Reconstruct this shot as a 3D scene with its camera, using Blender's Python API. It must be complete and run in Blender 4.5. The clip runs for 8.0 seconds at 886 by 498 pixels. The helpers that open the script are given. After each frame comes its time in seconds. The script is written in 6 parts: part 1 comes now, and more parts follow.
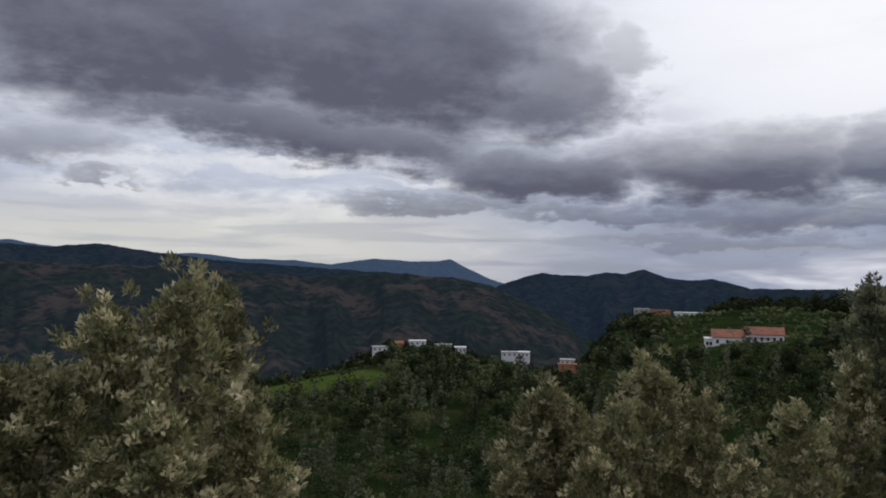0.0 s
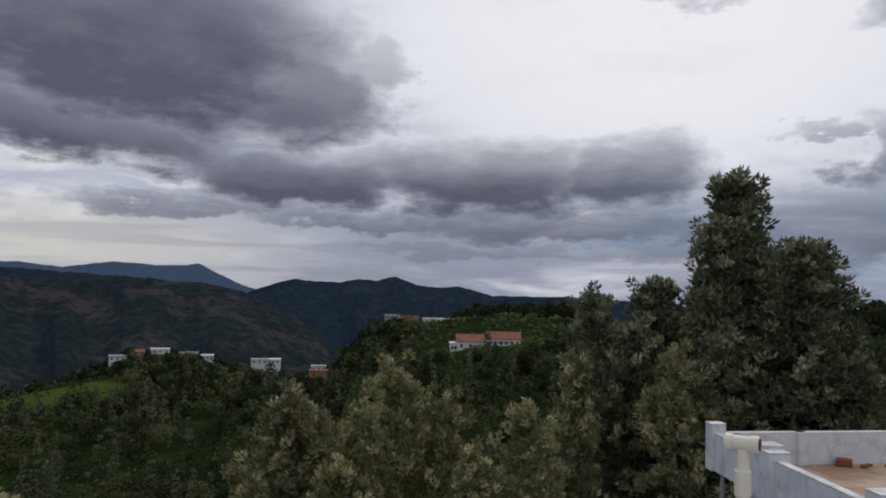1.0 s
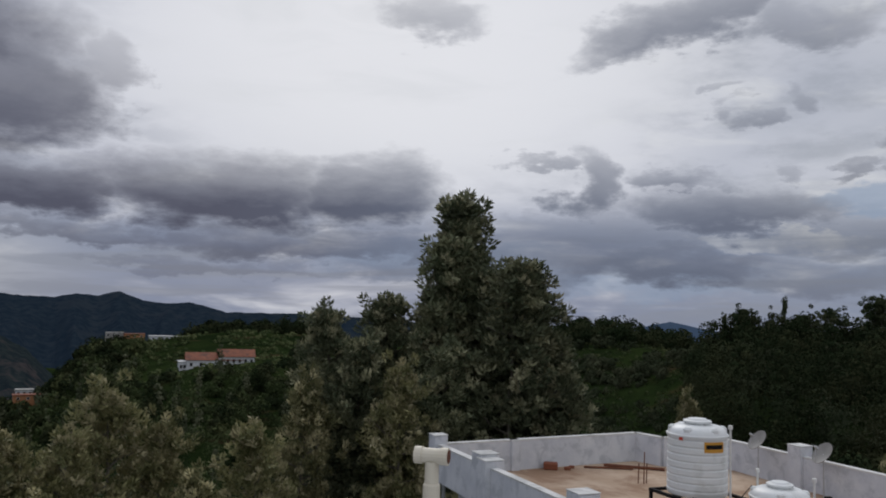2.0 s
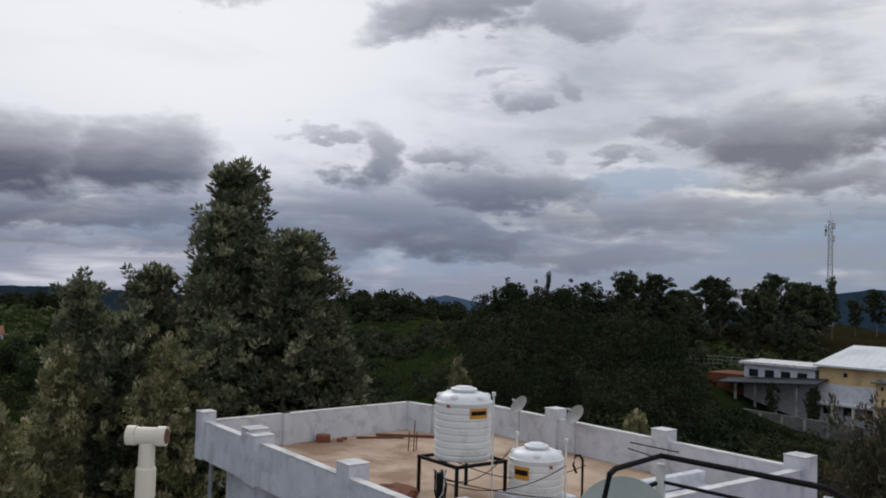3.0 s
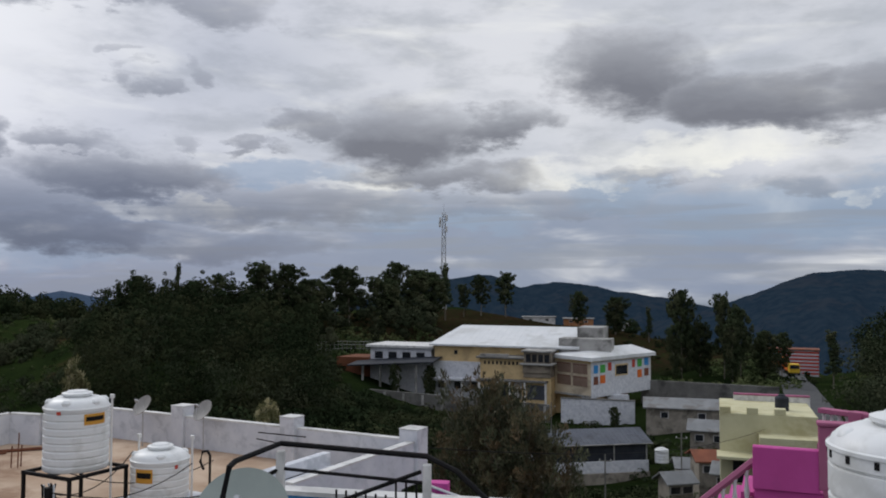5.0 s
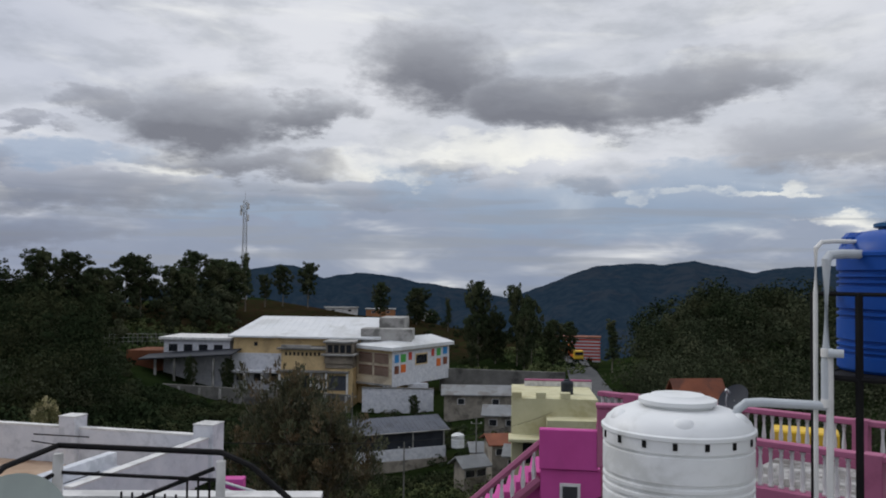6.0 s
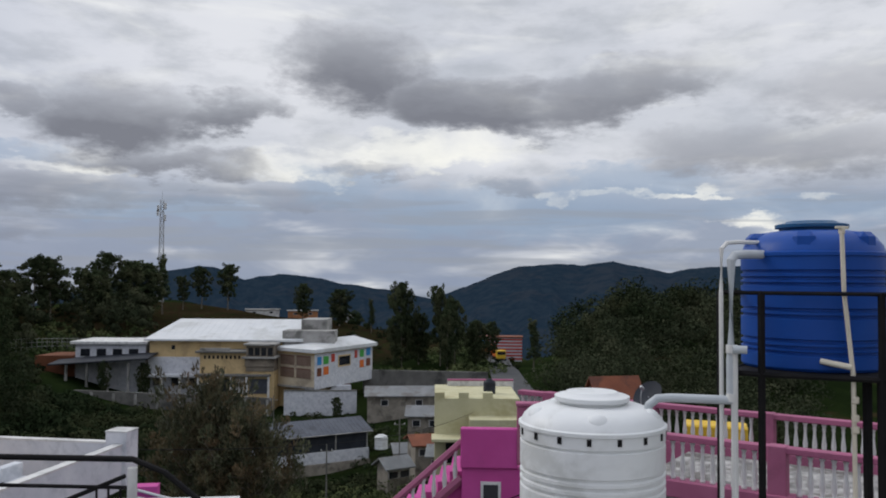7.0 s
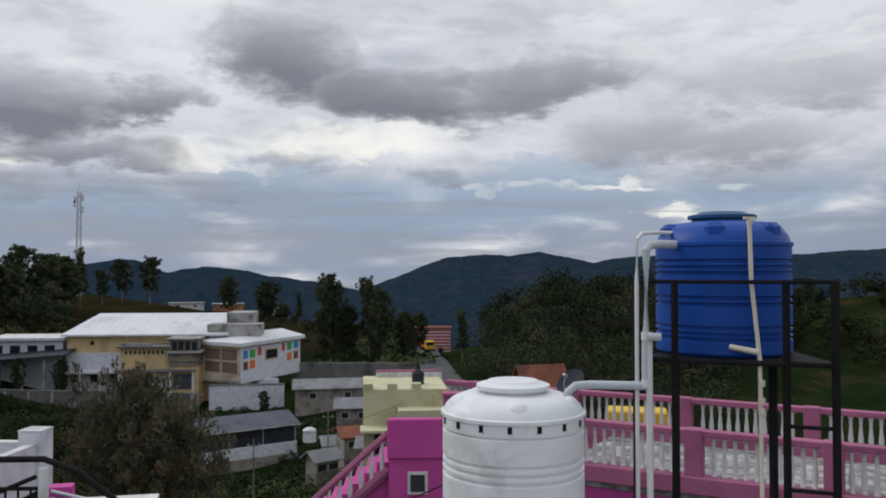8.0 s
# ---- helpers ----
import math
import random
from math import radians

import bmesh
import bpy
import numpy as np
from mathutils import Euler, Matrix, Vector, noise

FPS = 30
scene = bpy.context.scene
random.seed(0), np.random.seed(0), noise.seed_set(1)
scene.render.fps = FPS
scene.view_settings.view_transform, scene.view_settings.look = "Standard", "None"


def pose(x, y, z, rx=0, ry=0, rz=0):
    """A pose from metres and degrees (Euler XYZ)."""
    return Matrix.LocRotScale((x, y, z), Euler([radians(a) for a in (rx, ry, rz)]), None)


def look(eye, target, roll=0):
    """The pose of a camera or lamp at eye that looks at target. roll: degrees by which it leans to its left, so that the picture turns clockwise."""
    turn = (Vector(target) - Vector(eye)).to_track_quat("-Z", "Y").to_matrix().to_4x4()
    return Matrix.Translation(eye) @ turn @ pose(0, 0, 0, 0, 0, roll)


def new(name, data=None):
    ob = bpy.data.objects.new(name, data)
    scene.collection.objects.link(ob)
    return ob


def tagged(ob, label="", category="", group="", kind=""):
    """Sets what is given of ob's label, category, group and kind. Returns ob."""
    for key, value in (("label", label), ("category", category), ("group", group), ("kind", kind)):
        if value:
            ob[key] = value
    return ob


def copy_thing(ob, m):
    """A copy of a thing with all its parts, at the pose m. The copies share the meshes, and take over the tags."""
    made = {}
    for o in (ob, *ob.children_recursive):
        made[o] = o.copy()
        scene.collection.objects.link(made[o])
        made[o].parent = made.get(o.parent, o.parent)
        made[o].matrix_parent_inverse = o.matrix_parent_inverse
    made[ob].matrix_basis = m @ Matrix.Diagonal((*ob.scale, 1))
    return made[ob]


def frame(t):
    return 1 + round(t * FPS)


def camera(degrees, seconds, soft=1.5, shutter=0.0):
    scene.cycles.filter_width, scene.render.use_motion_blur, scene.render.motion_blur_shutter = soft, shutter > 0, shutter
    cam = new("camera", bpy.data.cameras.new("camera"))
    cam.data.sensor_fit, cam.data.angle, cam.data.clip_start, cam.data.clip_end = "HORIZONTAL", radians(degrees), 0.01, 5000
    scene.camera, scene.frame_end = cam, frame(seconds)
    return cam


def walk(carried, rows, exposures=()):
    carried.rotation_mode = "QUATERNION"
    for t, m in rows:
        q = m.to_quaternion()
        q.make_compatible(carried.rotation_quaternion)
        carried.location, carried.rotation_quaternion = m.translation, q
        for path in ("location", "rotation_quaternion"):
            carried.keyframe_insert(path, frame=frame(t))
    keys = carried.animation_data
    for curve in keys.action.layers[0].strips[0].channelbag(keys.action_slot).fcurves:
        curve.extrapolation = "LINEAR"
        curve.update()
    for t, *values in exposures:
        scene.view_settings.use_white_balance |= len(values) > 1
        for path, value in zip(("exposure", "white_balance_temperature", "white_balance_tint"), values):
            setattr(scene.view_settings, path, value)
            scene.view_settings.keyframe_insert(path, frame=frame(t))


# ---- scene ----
# ---------- camera ----------
EYE = 12.0
cam = camera(56.8, 8.0, soft=1.9)
ROWS = [
    (0.0, 0.065, -0.550, 0.035, 78.19, 1.85, -0.61),
    (0.5, -0.017, -0.428, 0.026, 70.12, 2.62, -1.12),
    (1.0, -0.116, -0.325, 0.020, 61.08, 2.55, -1.19),
    (1.5, -0.186, -0.217, -0.004, 52.17, 3.08, -1.42),
    (2.0, -0.207, -0.082, -0.010, 42.87, 4.14, -1.51),
    (2.2, -0.208, -0.036, -0.013, 39.26, 4.17, -1.38),
    (3.3, -0.216, 0.152, -0.039, 23.74, 2.39, -1.78),
    (3.5, -0.207, 0.164, -0.041, 21.12, 2.46, -1.70),
    (4.0, -0.171, 0.147, -0.027, 15.32, 3.07, -1.37),
    (4.5, -0.118, 0.104, -0.022, 10.10, 3.13, -1.05),
    (5.0, -0.092, 0.071, -0.010, 2.44, 2.45, -0.21),
    (5.2, -0.099, 0.059, -0.005, -1.06, 2.24, -0.12),
    (6.3, -0.063, 0.061, -0.001, -13.83, 1.90, -0.69),
    (6.5, -0.061, 0.056, -0.002, -15.20, 1.98, -0.62),
    (7.0, -0.042, 0.033, -0.002, -16.58, 2.00, -0.37),
    (7.5, -0.023, 0.004, 0.000, -20.30, 1.48, 0.01),
    (8.0, 0.000, 0.000, 0.000, -21.56, 1.39, 0.07),
]
walk(cam, [(t, pose(x, y, EYE + z, 90 + pitch, roll, yaw)) for t, x, y, z, yaw, pitch, roll in ROWS],
     [(0.0, 0.08), (0.5, 0.0), (1.0, -0.10), (1.5, -0.20), (2.2, -0.24), (3.3, 0.0), (5.2, 0.0), (6.3, 0.06), (8.0, 0.08)])

# ---------- world: overcast sky with banks of cloud ----------
world = bpy.data.worlds.new("sky")
scene.world = world
world.use_nodes = True
WT = world.node_tree
WT.nodes.clear()


class G:
    """Small helper that writes node arithmetic as calls."""

    def __init__(self, tree):
        self.t = tree

    def put(self, socket, v):
        if isinstance(v, bpy.types.NodeSocket):
            self.t.links.new(v, socket)
        else:
            socket.default_value = v

    def m(self, op, a, b=0.0, c=0.0, clamp=False):
        n = self.t.nodes.new("ShaderNodeMath")
        n.operation, n.use_clamp = op, clamp
        self.put(n.inputs[0], a)
        self.put(n.inputs[1], b)
        self.put(n.inputs[2], c)
        return n.outputs[0]

    def noise(self, vec, scale, detail=4.0, rough=0.55, dist=0.0):
        n = self.t.nodes.new("ShaderNodeTexNoise")
        if vec is not None:
            self.put(n.inputs["Vector"], vec)
        n.inputs["Scale"].default_value = scale
        n.inputs["Detail"].default_value = detail
        n.inputs["Roughness"].default_value = rough
        n.inputs["Distortion"].default_value = dist
        return n.outputs["Fac"]

    def mix(self, f, a, b, kind="MIX"):
        n = self.t.nodes.new("ShaderNodeMix")
        n.data_type, n.blend_type = "RGBA", kind
        n.clamp_factor = True
        self.put(n.inputs[0], f)
        self.put(n.inputs[6], (*a, 1) if isinstance(a, tuple) else a)
        self.put(n.inputs[7], (*b, 1) if isinstance(b, tuple) else b)
        return n.outputs[2]

    def step(self, v, lo, hi, a=0.0, b=1.0):
        n = self.t.nodes.new("ShaderNodeMapRange")
        n.interpolation_type = "SMOOTHSTEP"
        self.put(n.inputs[0], v)
        for i, q in enumerate((lo, hi, a, b)):
            n.inputs[i + 1].default_value = q
        return n.outputs[0]

    def xyz(self, x, y, z):
        n = self.t.nodes.new("ShaderNodeCombineXYZ")
        for i, q in enumerate((x, y, z)):
            self.put(n.inputs[i], q)
        return n.outputs[0]

    def split(self, v):
        n = self.t.nodes.new("ShaderNodeSeparateXYZ")
        self.put(n.inputs[0], v)
        return n.outputs


g = G(WT)
way = WT.nodes.new("ShaderNodeTexCoord").outputs["Generated"]
wx, wy, wz = g.split(way)
DEG = 57.29578
az = g.m("MULTIPLY", g.m("ARCTAN2", g.m("MULTIPLY", wx, -1.0), wy), DEG)
el = g.m("MULTIPLY", g.m("ARCSINE", wz), DEG)
flat = g.xyz(wx, wy, g.m("MULTIPLY", wz, 1.7))
n_big = g.noise(flat, 3.2, 3, 0.5)
n_mid = g.noise(flat, 9.0, 6, 0.58)
n_fine = g.noise(flat, 26.0, 5, 0.6)
n_mid2 = g.noise(g.xyz(wy, g.m("ADD", wx, 3.0), g.m("MULTIPLY", wz, 3.0)), 11.0, 6, 0.6)
streak = g.noise(g.xyz(wx, wy, g.m("MULTIPLY", wz, 4.0)), 5.5, 4, 0.55, 0.5)
# bent directions give the banks their ragged outline
azw = g.m("ADD", az, g.m("MULTIPLY", g.m("SUBTRACT", n_mid, 0.5), 12.0))
azw = g.m("ADD", azw, g.m("MULTIPLY", g.m("SUBTRACT", n_fine, 0.5), 1.7))
elw = g.m("ADD", el, g.m("MULTIPLY", g.m("SUBTRACT", n_mid2, 0.5), 4.6))
elw = g.m("ADD", elw, g.m("MULTIPLY", g.m("SUBTRACT", n_fine, 0.5), 1.3))
layers = {}


def bank(a, e, w, h, weight, tilt=0.0, flatness=0.35, layer="dark"):
    """One bank of cloud round the direction (a, e) in degrees, w and h its half sizes; darker towards its base."""
    u = g.m("MULTIPLY", g.m("SUBTRACT", azw, a), 1.0 / w)
    v = g.m("MULTIPLY", g.m("SUBTRACT", g.m("SUBTRACT", elw, e), g.m("MULTIPLY", g.m("SUBTRACT", azw, a), tilt)), 1.0 / h)
    d = g.m("ADD", g.m("MULTIPLY", u, u), g.m("MULTIPLY", v, v))
    s = g.step(d, 1.75, 0.15)
    shade = g.m("MULTIPLY_ADD", v, -flatness, 1.0 - flatness * 0.35)
    s = g.m("MULTIPLY", g.m("MULTIPLY", s, shade), weight)
    layers[layer] = s if layer not in layers else g.m("SMOOTH_MAX", layers[layer], s, 0.10)


# the great bank over the western hills
bank(99, 16.5, 15, 6.6, 1.0, 0.0, 0.15)
bank(82, 15.5, 14, 6.3, 1.0, 0.08, 0.15)
bank(71, 13.2, 5.5, 4.0, 0.85, 0.1, 0.2)
bank(88, 10.0, 15, 1.9, 0.95, 0.13, 0.2)
bank(65, 15.0, 2.6, 2.4, 0.5)
bank(105, 8.2, 6, 1.5, 0.6)
bank(102, 6.0, 2.5, 0.5, 0.6)
# the long bank below it
bank(71, 7.2, 9, 1.9, 1.0, 0.05)
bank(58, 7.7, 10, 2.7, 1.0, 0.0, 0.5)
bank(47.5, 8.2, 5.6, 2.8, 0.95, 0.0, 0.5)
bank(78, 5.2, 9, 0.6, 0.55)
bank(66, 4.4, 9, 0.7, 0.6)
bank(52, 4.2, 12, 1.2, 0.75)
bank(38, 4.4, 9, 1.3, 0.65)
bank(58, 2.4, 9, 0.5, 0.4)
# broken puffs in the north-west
bank(33.2, 8.9, 2.0, 2.6, 0.8, 0.2)
bank(37.0, 10.4, 2.6, 0.5, 0.55)
bank(27.3, 9.0, 3.2, 0.8, 0.7)
bank(22.5, 13.2, 1.6, 0.8, 0.55)
bank(18.5, 14.0, 1.0, 1.0, 0.45)
bank(24.5, 14.8, 1.2, 0.5, 0.4)
bank(15.2, 9.4, 1.9, 0.5, 0.6)
bank(20.5, 9.3, 1.4, 0.5, 0.4)
bank(24, 7.0, 7.5, 1.6, 0.9)
bank(28, 3.4, 9, 1.5, 0.95)
bank(33, 5.2, 9, 1.4, 0.6)
bank(40, 2.6, 9, 1.2, 0.6)
bank(18, 2.6, 8, 1.2, 0.6)
bank(14, 5.4, 9, 1.5, 0.6)
bank(27.5, 19.3, 6.5, 1.8, 0.75, -0.25)
bank(18, 18.6, 5, 1.3, 0.55, 0.2)
bank(44, 20.0, 4.5, 1.6, 0.5)
# grey banks in the north and east
bank(5.5, 10.3, 5.2, 2.4, 1.0, 0.0, 0.5)
bank(-0.5, 11.0, 4.2, 1.3, 0.9, -0.2)
bank(3.0, 7.6, 6, 1.0, 0.8)
bank(10.8, 11.0, 2.2, 1.0, 0.7)
bank(-10.5, 14.3, 5.5, 2.8, 1.0, 0.1)
bank(-19, 12.0, 7.5, 2.0, 1.0, 0.1)
bank(-28, 12.6, 6.5, 1.9, 0.85, -0.2)
bank(-38, 8.6, 9, 1.8, 0.62)
bank(-45, 12.0, 6, 2.0, 0.5)
bank(-21, 6.4, 3.0, 0.8, 0.45)
bank(-12, 7.4, 2.4, 0.7, 0.45)
bank(-3, 5.5, 7, 0.9, 0.35)
# bright gaps between the banks
for q in ((8, 6.9, 3.0, 0.5), (-7, 7.6, 6, 0.9), (-17, 9.2, 7, 0.9), (-13, 8.3, 8, 0.8), (-24.5, 5.9, 1.6, 0.4), (-28.5, 5.9, 2.0, 0.4), (-32.5, 5.6, 2.2, 0.3), (20, 5.0, 6, 0.5), (88, 7.6, 8, 0.8), (100, 7.2, 6, 0.8), (78, 6.5, 5, 0.4), (92, 4.4, 8, 0.9), (100, 5.4, 6, 1.0), (-36, 3.4, 2.4, 0.6), (-42, 5.6, 1.5, 0.3)):
    bank(*q, 1.0, 0.0, 0.0, "light")
# thin places where the blue shows
for q in ((-22, 4.6, 11, 2.0), (-30, 6.4, 6, 1.3), (-9, 6.2, 5, 1.2), (3, 4.6, 7, 1.0), (-40, 4.6, 8, 1.4), (14, 7.6, 5, 0.8), (30, 2.2, 9, 1.2), (42, 3.2, 8, 1.4)):
    bank(*q, 0.8, 0.0, 0.0, "blue")
dark, bright, thin = layers["dark"], layers["light"], layers["blue"]

sky = WT.nodes.new("ShaderNodeTexSky")
sky.sky_type = "NISHITA"
sky.sun_disc = False
sky.sun_elevation, sky.sun_rotation = radians(38), radians(-48)
sky.air_density, sky.dust_density = 1.0, 2.0
blue = g.mix(1.0, sky.outputs[0], (0.085, 0.085, 0.085), "MULTIPLY")
# the high white sheet, brightest towards the veiled sun
veil_d = g.m("ADD", g.m("POWER", g.m("MULTIPLY", g.m("SUBTRACT", az, 47.0), 1 / 24.0), 2.0),
             g.m("POWER", g.m("MULTIPLY", g.m("SUBTRACT", el, 18.0), 1 / 12.0), 2.0))
veil = g.step(veil_d, 1.6, 0.0)
sheet = g.mix(g.step(n_big, 0.3, 0.7), (0.53, 0.555, 0.64), (0.71, 0.72, 0.79))
sheet = g.mix(veil, sheet, (1.0, 0.99, 0.99))
puff = g.m("MULTIPLY", g.step(n_mid2, 0.40, 0.72), g.step(veil, 0.9, 0.2))
sheet = g.mix(g.m("MULTIPLY", puff, 0.55), sheet, (0.36, 0.385, 0.44))
sheet = g.mix(g.m("MULTIPLY", g.step(streak, 0.50, 0.78), 0.7), sheet, (0.90, 0.90, 0.90))
# a bluer, greyer belt low over the hills, warm under the far bank
belt = g.m("MULTIPLY", g.step(el, 8.5, 4.0), g.step(streak, 0.80, 0.45))
belt = g.m("MULTIPLY", belt, g.step(az, 62.0, 84.0, 0.9, 0.35))
sheet = g.mix(belt, sheet, (0.21, 0.26, 0.385))
sheet = g.mix(g.m("MULTIPLY", thin, 0.8), sheet, (0.25, 0.345, 0.50))
sheet = g.mix(g.m("MULTIPLY", bright, g.step(n_mid, 0.26, 0.74, 0.0, 0.85)), sheet, (0.93, 0.92, 0.88))
warm = g.m("MULTIPLY", g.step(az, 62.0, 88.0), g.step(el, 6.5, 2.5))
sheet = g.mix(g.m("MULTIPLY", warm, 0.75), sheet, (0.74, 0.71, 0.62))
bands = g.noise(g.xyz(wx, wy, g.m("MULTIPLY", wz, 14.0)), 4.0, 4, 0.55, 0.4)
band_f = g.m("MULTIPLY", g.m("MULTIPLY", g.step(bands, 0.46, 0.62), g.step(el, 8.0, 4.0)), g.step(az, 64.0, 88.0, 0.65, 0.3))
sheet = g.mix(band_f, sheet, (0.27, 0.30, 0.37))
sheet = g.mix(1.0, sheet, g.mix(g.step(az, -5.0, 40.0), (1.10, 1.10, 1.06), (0.965, 0.985, 1.035)), "MULTIPLY")
base = g.mix(g.step(el, 0.5, 6.0, 0.0, 1.0), g.mix(0.93, blue, sheet), g.mix(0.96, blue, sheet))
lump = g.m("MULTIPLY_ADD", g.m("SUBTRACT", g.m("ADD", g.m("MULTIPLY", n_mid2, 0.6), g.m("MULTIPLY", n_fine, 0.4)), 0.5), 0.5, 1.0)
dens = g.m("MULTIPLY", dark, lump, clamp=True)
grey = g.mix(g.step(az, 6.0, 26.0), (0.198, 0.208, 0.244), (0.150, 0.172, 0.236))
grey = g.mix(g.step(az, 38.0, 62.0), grey, (0.104, 0.109, 0.152))
clouds = g.mix(g.m("MULTIPLY", dens, 1.0, clamp=True), base, grey)
# an overcast sky grows brighter towards the zenith
rise = g.step(el, 22.0, 60.0, 1.0, 1.55)
clouds = g.mix(1.0, clouds, g.xyz(rise, rise, rise), "MULTIPLY")
low = g.mix(g.step(el, -0.5, -3.0), clouds, (0.10, 0.12, 0.10))
bg = WT.nodes.new("ShaderNodeBackground")
WT.links.new(low, bg.inputs[0])
bg.inputs[1].default_value = 1.0
WT.links.new(bg.outputs[0], WT.nodes.new("ShaderNodeOutputWorld").inputs[0])

sun = new("sun", bpy.data.lights.new("sun", "SUN"))
sun.data.energy, sun.data.angle, sun.data.color = 1.0, radians(20), (1.0, 0.97, 0.92)
sun.matrix_world = look((0, 0, 60), (0 + 60 * math.sin(radians(48)), -60 * math.cos(radians(48)), 60 - 60 * math.tan(radians(38))))

# ---------- materials ----------
def surf(name, a, b, scale=3.0, rough=0.8, bump=0.0, metal=0.0, fine=None, stain=None, stain_scale=0.6, vary=0.0, stretch=None, spec=0.3):
    """Two-scale mottled surface between colours a and b; stain: a third colour in patches; vary: difference from piece to piece."""
    mat = bpy.data.materials.new(name)
    mat.use_nodes = True
    t = mat.node_tree
    q = G(t)
    bsdf = t.nodes["Principled BSDF"]
    co = t.nodes.new("ShaderNodeTexCoord").outputs["Object"]
    if stretch:
        x, y, z = q.split(co)
        co = q.xyz(q.m("MULTIPLY", x, stretch[0]), q.m("MULTIPLY", y, stretch[1]), q.m("MULTIPLY", z, stretch[2]))
    n1 = q.noise(co, scale, 5, 0.6)
    n2 = q.noise(co, fine or scale * 9, 4, 0.65)
    f = q.m("ADD", q.m("MULTIPLY", q.step(n1, 0.3, 0.7), 0.65), q.m("MULTIPLY", n2, 0.35))
    col = q.mix(f, a, b)
    if stain:
        n3 = q.noise(co, stain_scale, 6, 0.65, 0.4)
        col = q.mix(q.m("MULTIPLY", q.step(n3, 0.48, 0.64), 0.85), col, stain)
    if vary:
        info = t.nodes.new("ShaderNodeObjectInfo").outputs["Random"]
        k = q.m("MULTIPLY_ADD", info, vary * 2, 1 - vary)
        col = q.mix(1.0, col, q.xyz(k, k, k), "MULTIPLY")
    t.links.new(col, bsdf.inputs["Base Color"])
    q.put(bsdf.inputs["Roughness"], q.m("MULTIPLY_ADD", q.m("SUBTRACT", n2, 0.5), 0.25, rough, clamp=True))
    bsdf.inputs["Metallic"].default_value = metal
    bsdf.inputs["Specular IOR Level"].default_value = spec
    if bump:
        bn = t.nodes.new("ShaderNodeBump")
        bn.inputs["Strength"].default_value = min(1.0, bump)
        bn.inputs["Distance"].default_value = 0.02 if scale > 0.5 else 0.4
        t.links.new(n2, bn.inputs["Height"])
        t.links.new(bn.outputs[0], bsdf.inputs["Normal"])
    return mat


def leaf_mat(name, a, b, c, back=0.25, tone=0.7, spec=0.2):
    """Leaves: each island of a crown takes its own tone, a little light passes through."""
    mat = bpy.data.materials.new(name)
    mat.use_nodes = True
    t = mat.node_tree
    q = G(t)
    bsdf = t.nodes["Principled BSDF"]
    rnd = t.nodes.new("ShaderNodeNewGeometry").outputs["Random Per Island"]
    co = t.nodes.new("ShaderNodeTexCoord").outputs["Object"]
    col = q.mix(rnd, a, b)
    col = q.mix(q.m("MULTIPLY", q.step(q.noise(co, tone, 3), 0.42, 0.68), 0.85), col, c)
    info = t.nodes.new("ShaderNodeObjectInfo").outputs["Random"]
    k = q.m("MULTIPLY_ADD", info, 0.5, 0.75)
    col = q.mix(1.0, col, q.xyz(k, k, k), "MULTIPLY")
    t.links.new(col, bsdf.inputs["Base Color"])
    bsdf.inputs["Roughness"].default_value = 0.6
    bsdf.inputs["Specular IOR Level"].default_value = spec
    tr = t.nodes.new("ShaderNodeBsdfTranslucent")
    t.links.new(col, tr.inputs["Color"])
    mx = t.nodes.new("ShaderNodeMixShader")
    mx.inputs[0].default_value = back
    t.links.new(bsdf.outputs[0], mx.inputs[1])
    t.links.new(tr.outputs[0], mx.inputs[2])
    t.links.new(mx.outputs[0], t.nodes["Material Output"].inputs[0])
    return mat


M = {}
M["oak_leaf"] = leaf_mat("silver_oak_leaf", (0.075, 0.086, 0.036), (0.215, 0.205, 0.095), (0.29, 0.265, 0.135), tone=1.1, back=0.2)
# silvery leaves for limb ends, made paler to carry the highlight in their colour
M["oak_lit_tip"] = leaf_mat("silver_oak_lit_tip", (0.27, 0.25, 0.135), (0.50, 0.45, 0.26), (0.60, 0.54, 0.34), tone=1.6)
M["oak_leaf_dark"] = leaf_mat("silver_oak_leaf_dark", (0.045, 0.060, 0.031), (0.135, 0.150, 0.084), (0.195, 0.20, 0.115), tone=0.9, back=0.18)
M["oak_lit_tip_dark"] = leaf_mat("silver_oak_lit_tip_dark", (0.16, 0.17, 0.10), (0.32, 0.315, 0.19), (0.42, 0.39, 0.25), tone=1.2)
M["far_oak_leaf"] = leaf_mat("far_silver_oak_leaf", (0.060, 0.072, 0.042), (0.095, 0.105, 0.064), (0.14, 0.145, 0.09), tone=0.12, spec=0.0, back=0.1)
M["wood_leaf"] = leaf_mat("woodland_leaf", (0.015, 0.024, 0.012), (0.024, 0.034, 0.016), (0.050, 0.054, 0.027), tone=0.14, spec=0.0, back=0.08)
M["hill_leaf"] = leaf_mat("hill_tree_leaf", (0.030, 0.044, 0.022), (0.052, 0.066, 0.034), (0.090, 0.095, 0.052), tone=0.3, spec=0.0, back=0.15)
M["valley_leaf"] = leaf_mat("valley_leaf", (0.026, 0.034, 0.019), (0.033, 0.041, 0.023), (0.062, 0.066, 0.039), tone=0.15, spec=0.0, back=0.08)
M["bush_leaf"] = leaf_mat("bush_leaf", (0.044, 0.062, 0.027), (0.062, 0.083, 0.035), (0.125, 0.138, 0.062), tone=0.09, spec=0.0, back=0.08)
